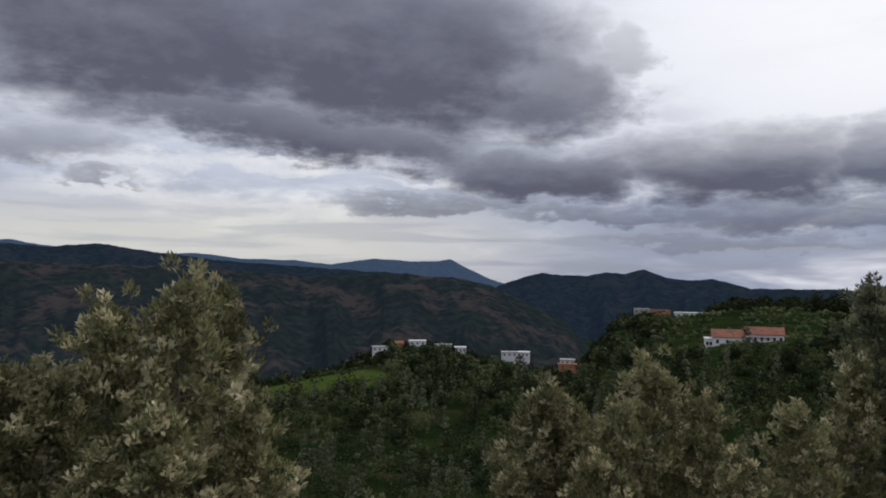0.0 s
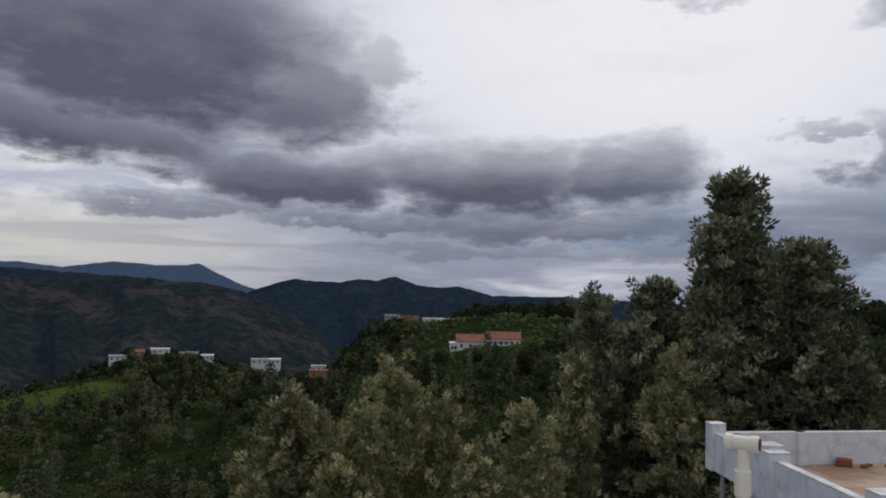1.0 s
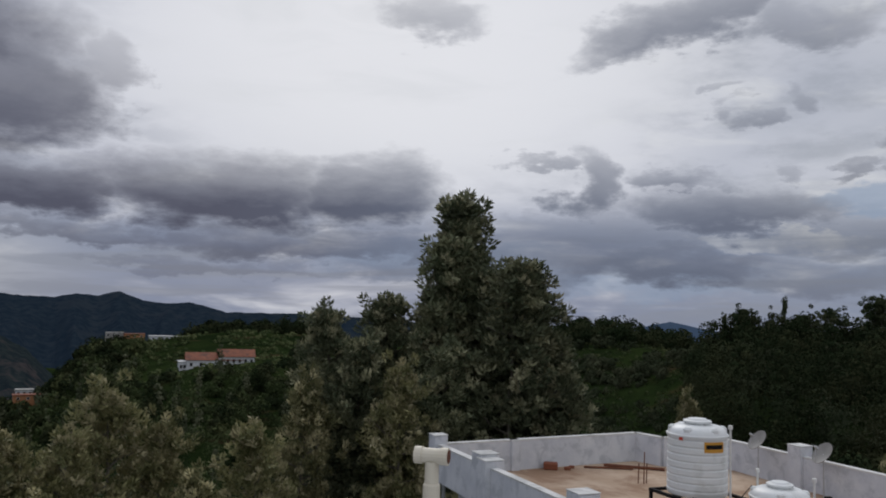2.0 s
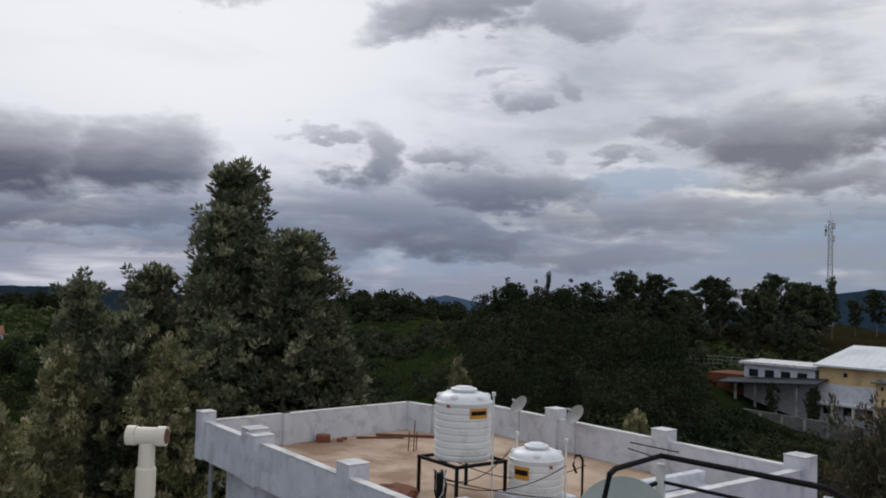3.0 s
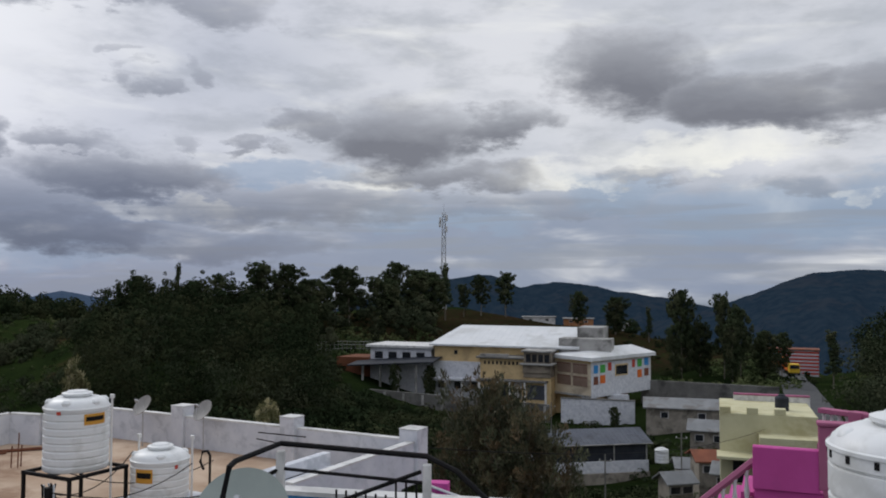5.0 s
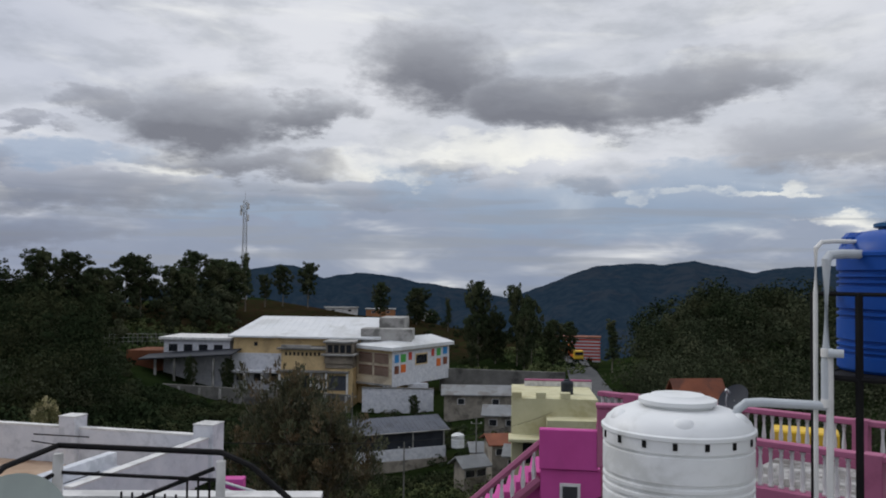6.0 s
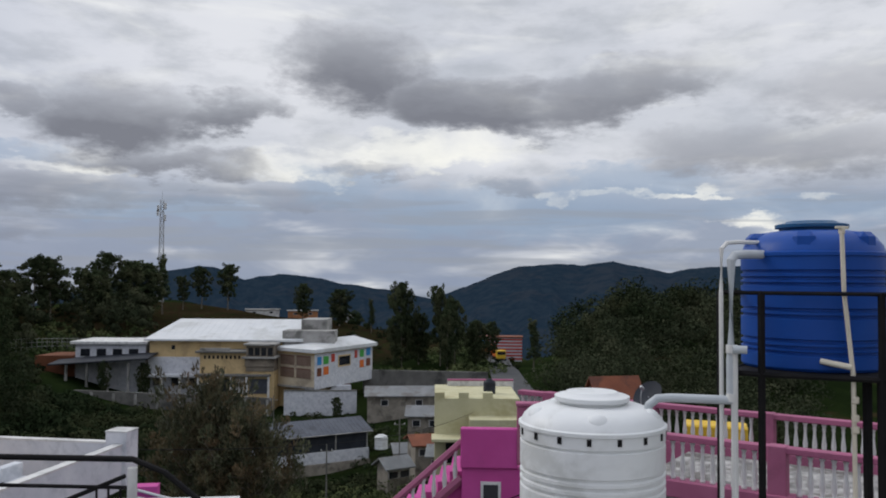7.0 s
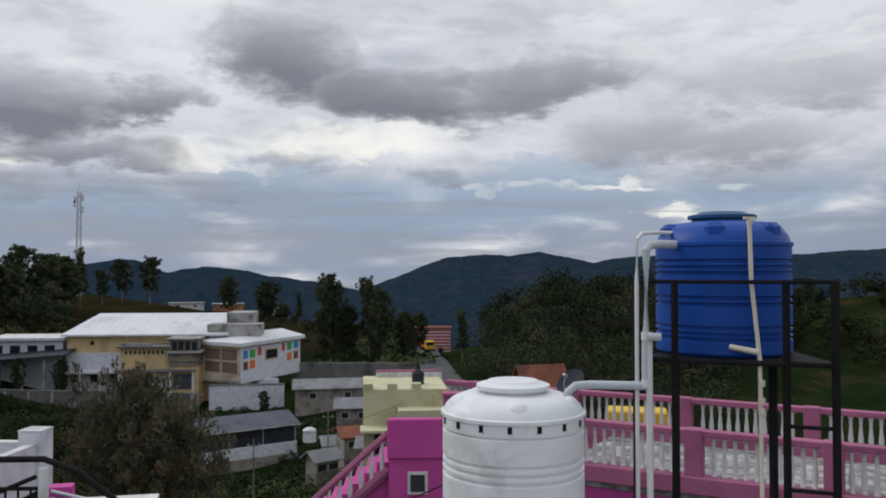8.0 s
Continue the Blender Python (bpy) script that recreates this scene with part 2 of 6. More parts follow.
M["russet_leaf"] = leaf_mat("russet_leaf", (0.042, 0.050, 0.030), (0.105, 0.112, 0.064), (0.15, 0.10, 0.055), tone=0.5)
M["bark"] = surf("bark", (0.10, 0.085, 0.065), (0.20, 0.18, 0.15), 4, 0.9, 0.5, stretch=(3, 3, 0.5))
M["white_wall"] = surf("whitewashed_render", (0.50, 0.52, 0.57), (0.68, 0.69, 0.71), 1.6, 0.88, 0.3, stain=(0.44, 0.46, 0.495), stain_scale=2.6)
M["cream_wall"] = surf("cream_render", (0.55, 0.40, 0.20), (0.66, 0.50, 0.27), 0.5, 0.85, 0.1, stain=(0.42, 0.31, 0.17), stain_scale=0.35)
M["office_wall"] = surf("pale_yellow_render", (0.55, 0.47, 0.33), (0.68, 0.60, 0.45), 0.6, 0.85, stain=(0.36, 0.30, 0.22), stain_scale=0.4)
M["grey_wall"] = surf("weathered_concrete", (0.24, 0.235, 0.22), (0.42, 0.41, 0.39), 0.5, 0.9, 0.2, stain=(0.12, 0.12, 0.11), stain_scale=0.3)
M["terrace"] = surf("terracotta_roof_screed", (0.31, 0.205, 0.13), (0.50, 0.385, 0.285), 0.9, 0.85, 0.2, stain=(0.23, 0.135, 0.08), stain_scale=0.6)
M["metal_roof"] = surf("zinc_sheet", (0.58, 0.60, 0.61), (0.68, 0.69, 0.69), 0.4, 0.6, stain=(0.50, 0.51, 0.50), stain_scale=0.2)
M["slate_sheet"] = surf("blue_grey_sheet", (0.062, 0.071, 0.092), (0.095, 0.104, 0.125), 0.6, 0.65, stain=(0.05, 0.055, 0.065), stain_scale=0.4)
M["dark_net"] = surf("dark_cladding", (0.012, 0.015, 0.022), (0.03, 0.035, 0.045), 1.0, 0.7)
M["poly_white"] = surf("white_polyethylene", (0.66, 0.68, 0.68), (0.76, 0.77, 0.76), 1.4, 0.42, 0.05, stain=(0.55, 0.56, 0.54), stain_scale=1.5, spec=0.4)
M["poly_blue"] = surf("blue_polyethylene", (0.004, 0.048, 0.25), (0.008, 0.07, 0.33), 1.6, 0.45, 0.05, stain=(0.01, 0.06, 0.27), stain_scale=1.2, spec=0.25)
M["poly_teal"] = surf("teal_polyethylene", (0.006, 0.06, 0.15), (0.012, 0.09, 0.20), 2.0, 0.45)
M["black_steel"] = surf("black_painted_steel", (0.006, 0.006, 0.007), (0.014, 0.013, 0.013), 6, 0.7, 0.1, spec=0.12)
M["pvc"] = surf("white_pvc", (0.58, 0.58, 0.56), (0.70, 0.69, 0.66), 3, 0.45)
M["pvc_cream"] = surf("yellowed_pvc", (0.55, 0.49, 0.38), (0.68, 0.63, 0.52), 3, 0.5)
M["pvc_grey"] = surf("grey_pvc", (0.40, 0.43, 0.45), (0.50, 0.53, 0.55), 3, 0.45)
M["pink"] = surf("magenta_paint", (0.44, 0.055, 0.24), (0.55, 0.085, 0.32), 0.9, 0.7, 0.08, stain=(0.38, 0.06, 0.22), stain_scale=0.7)
M["pink_dull"] = surf("dusty_pink_paint", (0.30, 0.085, 0.16), (0.39, 0.13, 0.22), 0.9, 0.75, 0.08, stain=(0.25, 0.08, 0.14), stain_scale=0.8)
M["cream_rail"] = surf("white_painted_concrete", (0.52, 0.52, 0.51), (0.70, 0.69, 0.67), 2.4, 0.85, 0.2, stain=(0.40, 0.40, 0.39), stain_scale=1.6)
M["lime_wall"] = surf("pale_lime_render", (0.46, 0.44, 0.27), (0.58, 0.55, 0.36), 0.7, 0.85, stain=(0.40, 0.36, 0.2), stain_scale=0.4)
M["clay_tile"] = surf("clay_tile", (0.15, 0.05, 0.028), (0.24, 0.085, 0.045), 0.7, 0.85, 0.3, stain=(0.09, 0.04, 0.03), stain_scale=0.5)
M["orange_wall"] = surf("orange_render", (0.30, 0.13, 0.06), (0.40, 0.19, 0.09), 0.4, 0.85)
M["pebble"] = surf("pebbled_terrace", (0.07, 0.07, 0.07), (0.55, 0.54, 0.52), 3.5, 0.9, 0.3, fine=16, stain=(0.12, 0.11, 0.10), stain_scale=2.0)
M["red_soil"] = surf("bare_red_soil", (0.11, 0.04, 0.02), (0.18, 0.07, 0.035), 0.3, 0.95, 0.3)
M["blue_paint"] = surf("sky_blue_paint", (0.04, 0.20, 0.46), (0.07, 0.28, 0.56), 0.8, 0.65)
M["glass_dark"] = surf("dark_window_glass", (0.012, 0.014, 0.018), (0.03, 0.033, 0.04), 0.7, 0.15, spec=0.5)
M["dish"] = surf("grey_dish_enamel", (0.26, 0.30, 0.28), (0.33, 0.37, 0.34), 2.0, 0.55)
M["galvanised"] = surf("galvanised_steel", (0.36, 0.37, 0.38), (0.48, 0.49, 0.50), 4, 0.45, metal=0.6)
M["zinc_dull"] = surf("dull_zinc_sheet", (0.15, 0.158, 0.163), (0.23, 0.238, 0.24), 0.6, 0.8, stain=(0.12, 0.11, 0.10), stain_scale=0.4)
M["brown_concrete"] = surf("brown_stained_concrete", (0.16, 0.135, 0.105), (0.30, 0.26, 0.205), 0.6, 0.95, 0.3, stain=(0.085, 0.072, 0.058), stain_scale=0.4)
M["louvre"] = surf("brown_louvre", (0.20, 0.135, 0.10), (0.28, 0.20, 0.155), 0.8, 0.85)
M["old_concrete"] = surf("blackened_concrete", (0.10, 0.098, 0.09), (0.21, 0.205, 0.19), 0.35, 0.95, 0.3, stain=(0.05, 0.05, 0.046), stain_scale=0.25)
M["stone_base"] = surf("rubble_stone", (0.19, 0.17, 0.14), (0.34, 0.31, 0.26), 1.2, 0.95, 0.4, stain=(0.10, 0.09, 0.075), stain_scale=0.5)
M["dish_worn"] = surf("weathered_dish", (0.20, 0.195, 0.185), (0.30, 0.29, 0.275), 3.0, 0.7)
M["rust"] = surf("rusted_steel", (0.10, 0.035, 0.02), (0.19, 0.075, 0.04), 5, 0.85, 0.2)
M["asphalt"] = surf("worn_asphalt", (0.045, 0.047, 0.05), (0.075, 0.076, 0.078), 0.5, 0.9, 0.1)
M["red_paint"] = surf("red_paint", (0.42, 0.04, 0.025), (0.52, 0.07, 0.04), 2, 0.6)
M["green_paint"] = surf("green_paint", (0.05, 0.30, 0.05), (0.08, 0.38, 0.08), 2, 0.6)
M["orange_paint"] = surf("orange_paint", (0.60, 0.13, 0.02), (0.70, 0.18, 0.04), 2, 0.6)
M["cyan_paint"] = surf("cyan_paint", (0.03, 0.20, 0.48), (0.05, 0.28, 0.58), 2, 0.6)
M["yellow_paint"] = surf("yellow_paint", (0.60, 0.38, 0.02), (0.68, 0.45, 0.05), 2, 0.6)
M["amber_label"] = surf("amber_sticker", (0.50, 0.24, 0.03), (0.60, 0.31, 0.05), 3, 0.6)


def ground_mat():
    """Slopes of tea, scrub and bare earth in patches."""
    mat = bpy.data.materials.new("hillside")
    mat.use_nodes = True
    t = mat.node_tree
    q = G(t)
    bsdf = t.nodes["Principled BSDF"]
    co = t.nodes.new("ShaderNodeTexCoord").outputs["Object"]
    big = q.noise(co, 0.011, 6, 0.62)
    mid = q.noise(co, 0.06, 6, 0.65)
    fine = q.noise(co, 0.8, 5, 0.7)
    x, y, z = q.split(co)
    rows = q.noise(q.xyz(q.m("MULTIPLY", x, 0.02), q.m("MULTIPLY", y, 0.02), q.m("MULTIPLY", z, 0.7)), 1.0, 3, 0.6)
    col = q.mix(q.step(mid, 0.35, 0.65), (0.010, 0.018, 0.006), (0.024, 0.038, 0.011))
    col = q.mix(q.m("MULTIPLY", q.step(big, 0.50, 0.60), 0.8), col, (0.029, 0.044, 0.013))
    col = q.mix(q.m("MULTIPLY", q.step(q.m("ADD", q.m("MULTIPLY", mid, 0.6), q.m("MULTIPLY", rows, 0.4)), 0.54, 0.64), 0.7), col, (0.075, 0.045, 0.028))
    # the bare tea field along the northern crest
    fx, fy = q.m("MULTIPLY", q.m("SUBTRACT", x, 14.0), 1 / 62.0), q.m("MULTIPLY", q.m("SUBTRACT", y, 200.0), 1 / 48.0)
    field = q.step(q.m("ADD", q.m("ADD", q.m("MULTIPLY", fx, fx), q.m("MULTIPLY", fy, fy)), q.m("MULTIPLY", mid, 0.8)), 1.6, 1.0)
    col = q.mix(q.m("MULTIPLY", field, q.step(fine, 0.35, 0.6)), col, (0.040, 0.021, 0.014))
    # the light green strip of young tea in the western valley
    vx, vy = q.m("MULTIPLY", q.m("ADD", x, 293.0), 1 / 26.0), q.m("MULTIPLY", q.m("SUBTRACT", y, 10.0), 1 / 34.0)
    strip = q.step(q.m("ADD", q.m("ADD", q.m("MULTIPLY", vx, vx), q.m("MULTIPLY", vy, vy)), q.m("MULTIPLY", mid, 0.8)), 1.6, 1.0)
    col = q.mix(strip, col, (0.070, 0.100, 0.022))
    col = q.mix(q.m("MULTIPLY", fine, 0.55), col, (0.010, 0.016, 0.007))
    t.links.new(col, bsdf.inputs["Base Color"])
    bsdf.inputs["Roughness"].default_value = 1.0
    bsdf.inputs["Specular IOR Level"].default_value = 0.0
    bn = t.nodes.new("ShaderNodeBump")
    bn.inputs["Strength"].default_value, bn.inputs["Distance"].default_value = 0.8, 1.2
    t.links.new(fine, bn.inputs["Height"])
    t.links.new(bn.outputs[0], bsdf.inputs["Normal"])
    return mat


def range_mat(name, a, b, bare, amount, haze_glow):
    """Far wooded mountains: forest, bare slopes in streaks; haze is put in as bluish base colour and emission."""
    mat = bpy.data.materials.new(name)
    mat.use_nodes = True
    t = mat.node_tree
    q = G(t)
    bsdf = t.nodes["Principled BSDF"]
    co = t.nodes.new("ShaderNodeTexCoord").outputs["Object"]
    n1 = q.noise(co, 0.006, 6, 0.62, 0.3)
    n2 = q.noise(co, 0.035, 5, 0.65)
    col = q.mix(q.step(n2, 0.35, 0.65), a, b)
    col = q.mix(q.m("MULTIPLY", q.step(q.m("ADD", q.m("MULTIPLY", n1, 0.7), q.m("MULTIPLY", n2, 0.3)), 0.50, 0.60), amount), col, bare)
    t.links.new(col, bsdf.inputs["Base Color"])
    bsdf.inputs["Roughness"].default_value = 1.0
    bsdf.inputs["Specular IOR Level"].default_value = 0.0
    # the slopes emit a little blue, painted haze
    bsdf.inputs["Emission Color"].default_value = (*haze_glow, 1)
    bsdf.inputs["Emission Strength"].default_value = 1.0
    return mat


# ---------- mesh helpers ----------
def part(name, bm, mat, parent=None, label="", smooth=False):
    me = bpy.data.meshes.new(name)
    bm.normal_update()
    bm.to_mesh(me)
    bm.free()
    if smooth:
        me.polygons.foreach_set("use_smooth", [True] * len(me.polygons))
        me.set_sharp_from_angle(angle=radians(38))
    if mat is not None:
        me.materials.append(M[mat] if isinstance(mat, str) else mat)
    ob = new(name, me)
    if parent is not None:
        ob.parent = parent
    if label:
        ob["label"] = label
    return ob


def thing(name, label, category, at=(0, 0, 0), rz=0.0, group="", kind=""):
    ob = new(name)
    ob.matrix_basis = pose(at[0], at[1], at[2], 0, 0, rz)
    ob.empty_display_size = 0.2
    return tagged(ob, label, category, group, kind)


def box(bm, x0, x1, y0, y1, z0, z1, bevel=0.0, m=None):
    r = bmesh.ops.create_cube(bm, size=1.0)
    vs = r["verts"]
    for v in vs:
        v.co = Vector((x0 + (v.co.x + 0.5) * (x1 - x0), y0 + (v.co.y + 0.5) * (y1 - y0), z0 + (v.co.z + 0.5) * (z1 - z0)))
    if bevel:
        es = list({e for v in vs for e in v.link_edges})
        r2 = bmesh.ops.bevel(bm, geom=es, offset=bevel, segments=1, affect="EDGES")
        vs = list({v for f in r2["faces"] for v in f.verts} | {v for v in vs if v.is_valid})
    if m is not None:
        bmesh.ops.transform(bm, matrix=m, verts=[v for v in vs if v.is_valid])
    return bm


def boxes(*rows, bevel=0.0):
    bm = bmesh.new()
    for r in rows:
        box(bm, *r, bevel=bevel)
    return bm


def tube(points, r, seg=8, r_end=None, bm=None, closed=False):
    """A round bar along the points, with mitred rings."""
    bm = bm or bmesh.new()
    pts = [Vector(p) for p in points]
    rings = []
    for i, p in enumerate(pts):
        a = (pts[i] - pts[i - 1]).normalized() if i else (pts[1] - pts[0]).normalized()
        b = (pts[i + 1] - pts[i]).normalized() if i + 1 < len(pts) else a
        d = (a + b).normalized()
        up = Vector((0, 0, 1)) if abs(d.z) < 0.95 else Vector((1, 0, 0))
        s = d.cross(up).normalized()
        u = s.cross(d).normalized()
        k = r if r_end is None else r + (r_end - r) * i / (len(pts) - 1)
        rings.append([bm.verts.new(p + k * (math.cos(2 * math.pi * j / seg) * s + math.sin(2 * math.pi * j / seg) * u)) for j in range(seg)])
    for A, B in zip(rings, rings[1:]):
        for j in range(seg):
            bm.faces.new((A[j], A[(j + 1) % seg], B[(j + 1) % seg], B[j]))
    bm.faces.new(rings[0][::-1])
    bm.faces.new(rings[-1])
    return bm


def lathe(profile, seg=40, bm=None, at=(0, 0, 0)):
    """A body turned round the z axis from (radius, z) pairs."""
    bm = bm or bmesh.new()
    rings = []
    for r, z in profile:
        rings.append([bm.verts.new((at[0] + r * math.cos(2 * math.pi * j / seg), at[1] + r * math.sin(2 * math.pi * j / seg), at[2] + z)) for j in range(seg)])
    for A, B in zip(rings, rings[1:]):
        for j in range(seg):
            bm.faces.new((A[j], A[(j + 1) % seg], B[(j + 1) % seg], B[j]))
    bm.faces.new(rings[0][::-1])
    bm.faces.new(rings[-1])
    return bm


def prism(poly, z0, z1, bm=None):
    """An upright block over a plan outline."""
    bm = bm or bmesh.new()
    lo = [bm.verts.new((x, y, z0)) for x, y in poly]
    hi = [bm.verts.new((x, y, z1)) for x, y in poly]
    n = len(poly)
    for i in range(n):
        bm.faces.new((lo[i], lo[(i + 1) % n], hi[(i + 1) % n], hi[i]))
    bm.faces.new(lo[::-1])
    bm.faces.new(hi)
    bmesh.ops.recalc_face_normals(bm, faces=bm.faces)
    return bm

# ---------- the land ----------
# heights, below the eye's level, of the slopes round the house: bearing (degrees, left of +y) and pairs of distance and height
LAND = {
    -180: [(6, -10), (60, -10), (300, -30), (900, -120), (4900, -160)],
    -90: [(6, -10), (60, -14), (200, -25), (500, -30), (1200, -160), (4900, -165)],
    -50: [(6, -10), (40, -14), (90, -26), (170, -24), (280, -7), (420, -20), (1000, -170), (4900, -165)],
    -38: [(6, -10), (40, -13), (80, -22), (140, -20), (230, -8.5), (400, -40), (1000, -170), (4900, -165)],
    -30: [(6, -10), (40, -11), (80, -20), (140, -20), (220, -10.5), (400, -60), (1000, -170), (4900, -165)],
    -22: [(6, -10), (40, -12), (70, -15), (110, -15.6), (150, -17), (215, -21.5), (300, -34), (450, -90), (1000, -170), (4900, -165)],
    -16: [(6, -10), (40, -14), (60, -17.5), (85, -19.5), (110, -18.5), (140, -17), (195, -14), (300, -30), (900, -170), (4900, -165)],
    -8: [(6, -10), (40, -15), (60, -19), (84, -21), (100, -20.5), (128, -19.5), (150, -18), (205, -10.5), (300, -18), (800, -160), (4900, -165)],
    2: [(6, -10), (35, -15), (62, -19.5), (90, -20.5), (128, -18.5), (148, -16), (225, -7), (330, -9), (800, -150), (4900, -165)],
    12: [(6, -10), (35, -15), (70, -17.5), (110, -16), (150, -11.5), (200, -6.5), (320, -12), (800, -150), (4900, -165)],
    22: [(6, -10), (30, -15), (60, -18), (100, -15), (150, -10), (190, -7), (320, -14), (800, -150), (4900, -165)],
    32: [(6, -10), (30, -14), (70, -20), (130, -21), (210, -13), (300, -4.2), (420, -18), (900, -170), (4900, -165)],
    45: [(6, -10), (25, -13), (80, -24), (200, -30), (400, -20), (520, -22), (1100, -190), (4900, -165)],
    58: [(6, -10), (25, -13), (80, -27), (170, -34), (300, -23), (420, -17.5), (560, -22), (1100, -200), (4900, -165)],
    65: [(6, -10), (25, -13), (80, -28), (190, -40), (330, -26), (430, -18), (520, -36), (1100, -210), (4900, -165)],
    70: [(6, -10), (25, -13), (80, -28), (200, -44), (330, -42), (450, -52), (700, -130), (1200, -220), (4900, -165)],
    80: [(6, -10), (25, -13), (80, -29), (180, -42), (300, -33), (420, -35), (600, -80), (1200, -220), (4900, -165)],
    92: [(6, -10), (25, -13), (80, -28), (180, -40), (320, -43), (420, -60), (700, -130), (1200, -220), (4900, -165)],
    108: [(6, -10), (25, -13), (80, -26), (180, -36), (330, -46), (500, -80), (1200, -220), (4900, -165)],
    180: [(6, -10), (60, -10), (300, -30), (900, -120), (4900, -160)],
}
BEAR = sorted(LAND)


def along(pairs, r):
    rs, zs = zip(*pairs)
    return float(np.interp(math.log(max(r, 1.0)), [math.log(q) for q in rs], zs))


def height(x, y):
    """The land's height in the world at (x, y)."""
    r = math.hypot(x, y)
    a = math.degrees(math.atan2(-x, y))
    i = max(0, min(len(BEAR) - 2, int(np.searchsorted(BEAR, a)) - 1))
    f = (a - BEAR[i]) / (BEAR[i + 1] - BEAR[i])
    f = f * f * (3 - 2 * f)
    z = along(LAND[BEAR[i]], r) * (1 - f) + along(LAND[BEAR[i + 1]], r) * f
    k = min(1.0, max(0.0, (r - 30) / 250))
    z += k * 7.0 * noise.fractal(Vector((x / 160, y / 160, 3)), 1.0, 2.0, 5) * (0.3 if r < 260 else 1.0)
    return EYE + z


def polar(a, r):
    return -r * math.sin(radians(a)), r * math.cos(radians(a))


def land_sheet():
    az_list = [-180 + 6 * i for i in range(20)] + [-60 + 0.75 * i for i in range(233)] + [115 + 5 * i for i in range(13)]
    rs = [0.0] + list(np.geomspace(6, 4900, 120))
    verts = [(0, 0, EYE - 10)]
    for r in rs[1:]:
        for a in az_list:
            x, y = polar(a, r)
            verts.append((x, y, height(x, y)))
    n = len(az_list)
    faces = [(0, 1 + j, 1 + (j + 1) % n) for j in range(n)]
    for i in range(len(rs) - 2):
        for j in range(n):
            b = 1 + i * n
            faces.append((b + j, b + n + j, b + n + (j + 1) % n, b + (j + 1) % n))
    me = bpy.data.meshes.new("ground")
    me.from_pydata(verts, [], faces)
    me.polygons.foreach_set("use_smooth", [True] * len(me.polygons))
    me.materials.append(ground_mat())
    return tagged(new("ground", me), "hilly ground of tea, scrub and bare earth", "ground", kind="structure")


ground = land_sheet()


def mountain(name, label, a0, a1, r, crest, mat, seed, depth=900, rough=1.0, foot=-260):
    """A far range between two bearings at distance r; crest gives (bearing, elevation in degrees) along the skyline."""
    ca, ce = zip(*sorted(crest))
    verts, faces = [], []
    cols, lines = int((a1 - a0) / 0.12), 48
    for i in range(cols + 1):
        a = a0 + (a1 - a0) * i / cols
        top = r * math.tan(radians(float(np.interp(a, ca, ce))))
        top += r * 0.0011 * rough * (noise.fractal(Vector((a * 0.9, seed, 0)), 0.9, 2.1, 6) + 0.35 * noise.noise(Vector((a * 9.0, seed, 2))))
        for j in range(lines + 1):
            f = j / lines
            rr = r - depth * (1 - f)
            x, y = polar(a, rr)
            z = foot + (top - foot) * f ** 1.25
            spur = noise.ridged_multi_fractal(Vector((a * r / 9000, f * 1.1 + 0.12 * noise.noise(Vector((a * 0.35, f * 3, seed))), seed)), 1.0, 2.0, 3, 1.0, 2.0) - 1.0
            z += spur * r * 0.022 * rough * f * (1 - f) * 2
            verts.append((x, y, EYE + z))
        x, y = polar(a, r + depth * 0.3)
        verts.append((x, y, EYE + foot))
    m = lines + 2
    for i in range(cols):
        for j in range(m - 1):
            b = i * m + j
            faces.append((b, b + 1, b + m + 1, b + m))
    me = bpy.data.meshes.new(name)
    me.from_pydata(verts, [], faces)
    me.polygons.foreach_set("use_smooth", [True] * len(me.polygons))
    me.materials.append(mat)
    return tagged(new(name, me), label, "mountain", kind="structure")


# bluish base colours and the last, emitted colour stand for haze on each range
FAR_HAZED = range_mat("far_hazed_forest", (0.014, 0.022, 0.034), (0.022, 0.032, 0.046), (0.03, 0.04, 0.05), 0.3, (0.026, 0.042, 0.075))
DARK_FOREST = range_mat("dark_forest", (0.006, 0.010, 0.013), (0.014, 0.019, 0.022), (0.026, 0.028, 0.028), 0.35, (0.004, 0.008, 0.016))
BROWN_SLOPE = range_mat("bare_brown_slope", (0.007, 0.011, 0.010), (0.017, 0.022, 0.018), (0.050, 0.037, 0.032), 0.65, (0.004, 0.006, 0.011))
HAZED_FOREST = range_mat("hazed_green_forest", (0.007, 0.012, 0.017), (0.015, 0.021, 0.026), (0.026, 0.024, 0.024), 0.4, (0.005, 0.0115, 0.022))
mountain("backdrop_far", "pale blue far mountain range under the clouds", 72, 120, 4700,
         [(120, 1.5), (106, 1.95), (104.5, 1.7), (99, 1.2), (95, 1.35), (92, 1.0), (88.5, 0.95), (86, 0.7), (83.1, 1.12), (80, 0.95), (78.6, 1.0), (77.7, 1.15), (76.4, 0.45), (74.4, -0.4), (72, -0.9)], FAR_HAZED, 3.1, rough=0.6)
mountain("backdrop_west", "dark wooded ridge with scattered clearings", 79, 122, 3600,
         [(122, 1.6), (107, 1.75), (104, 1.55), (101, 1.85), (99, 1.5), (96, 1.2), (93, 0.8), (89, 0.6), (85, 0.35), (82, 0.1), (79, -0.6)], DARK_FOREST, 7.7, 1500)
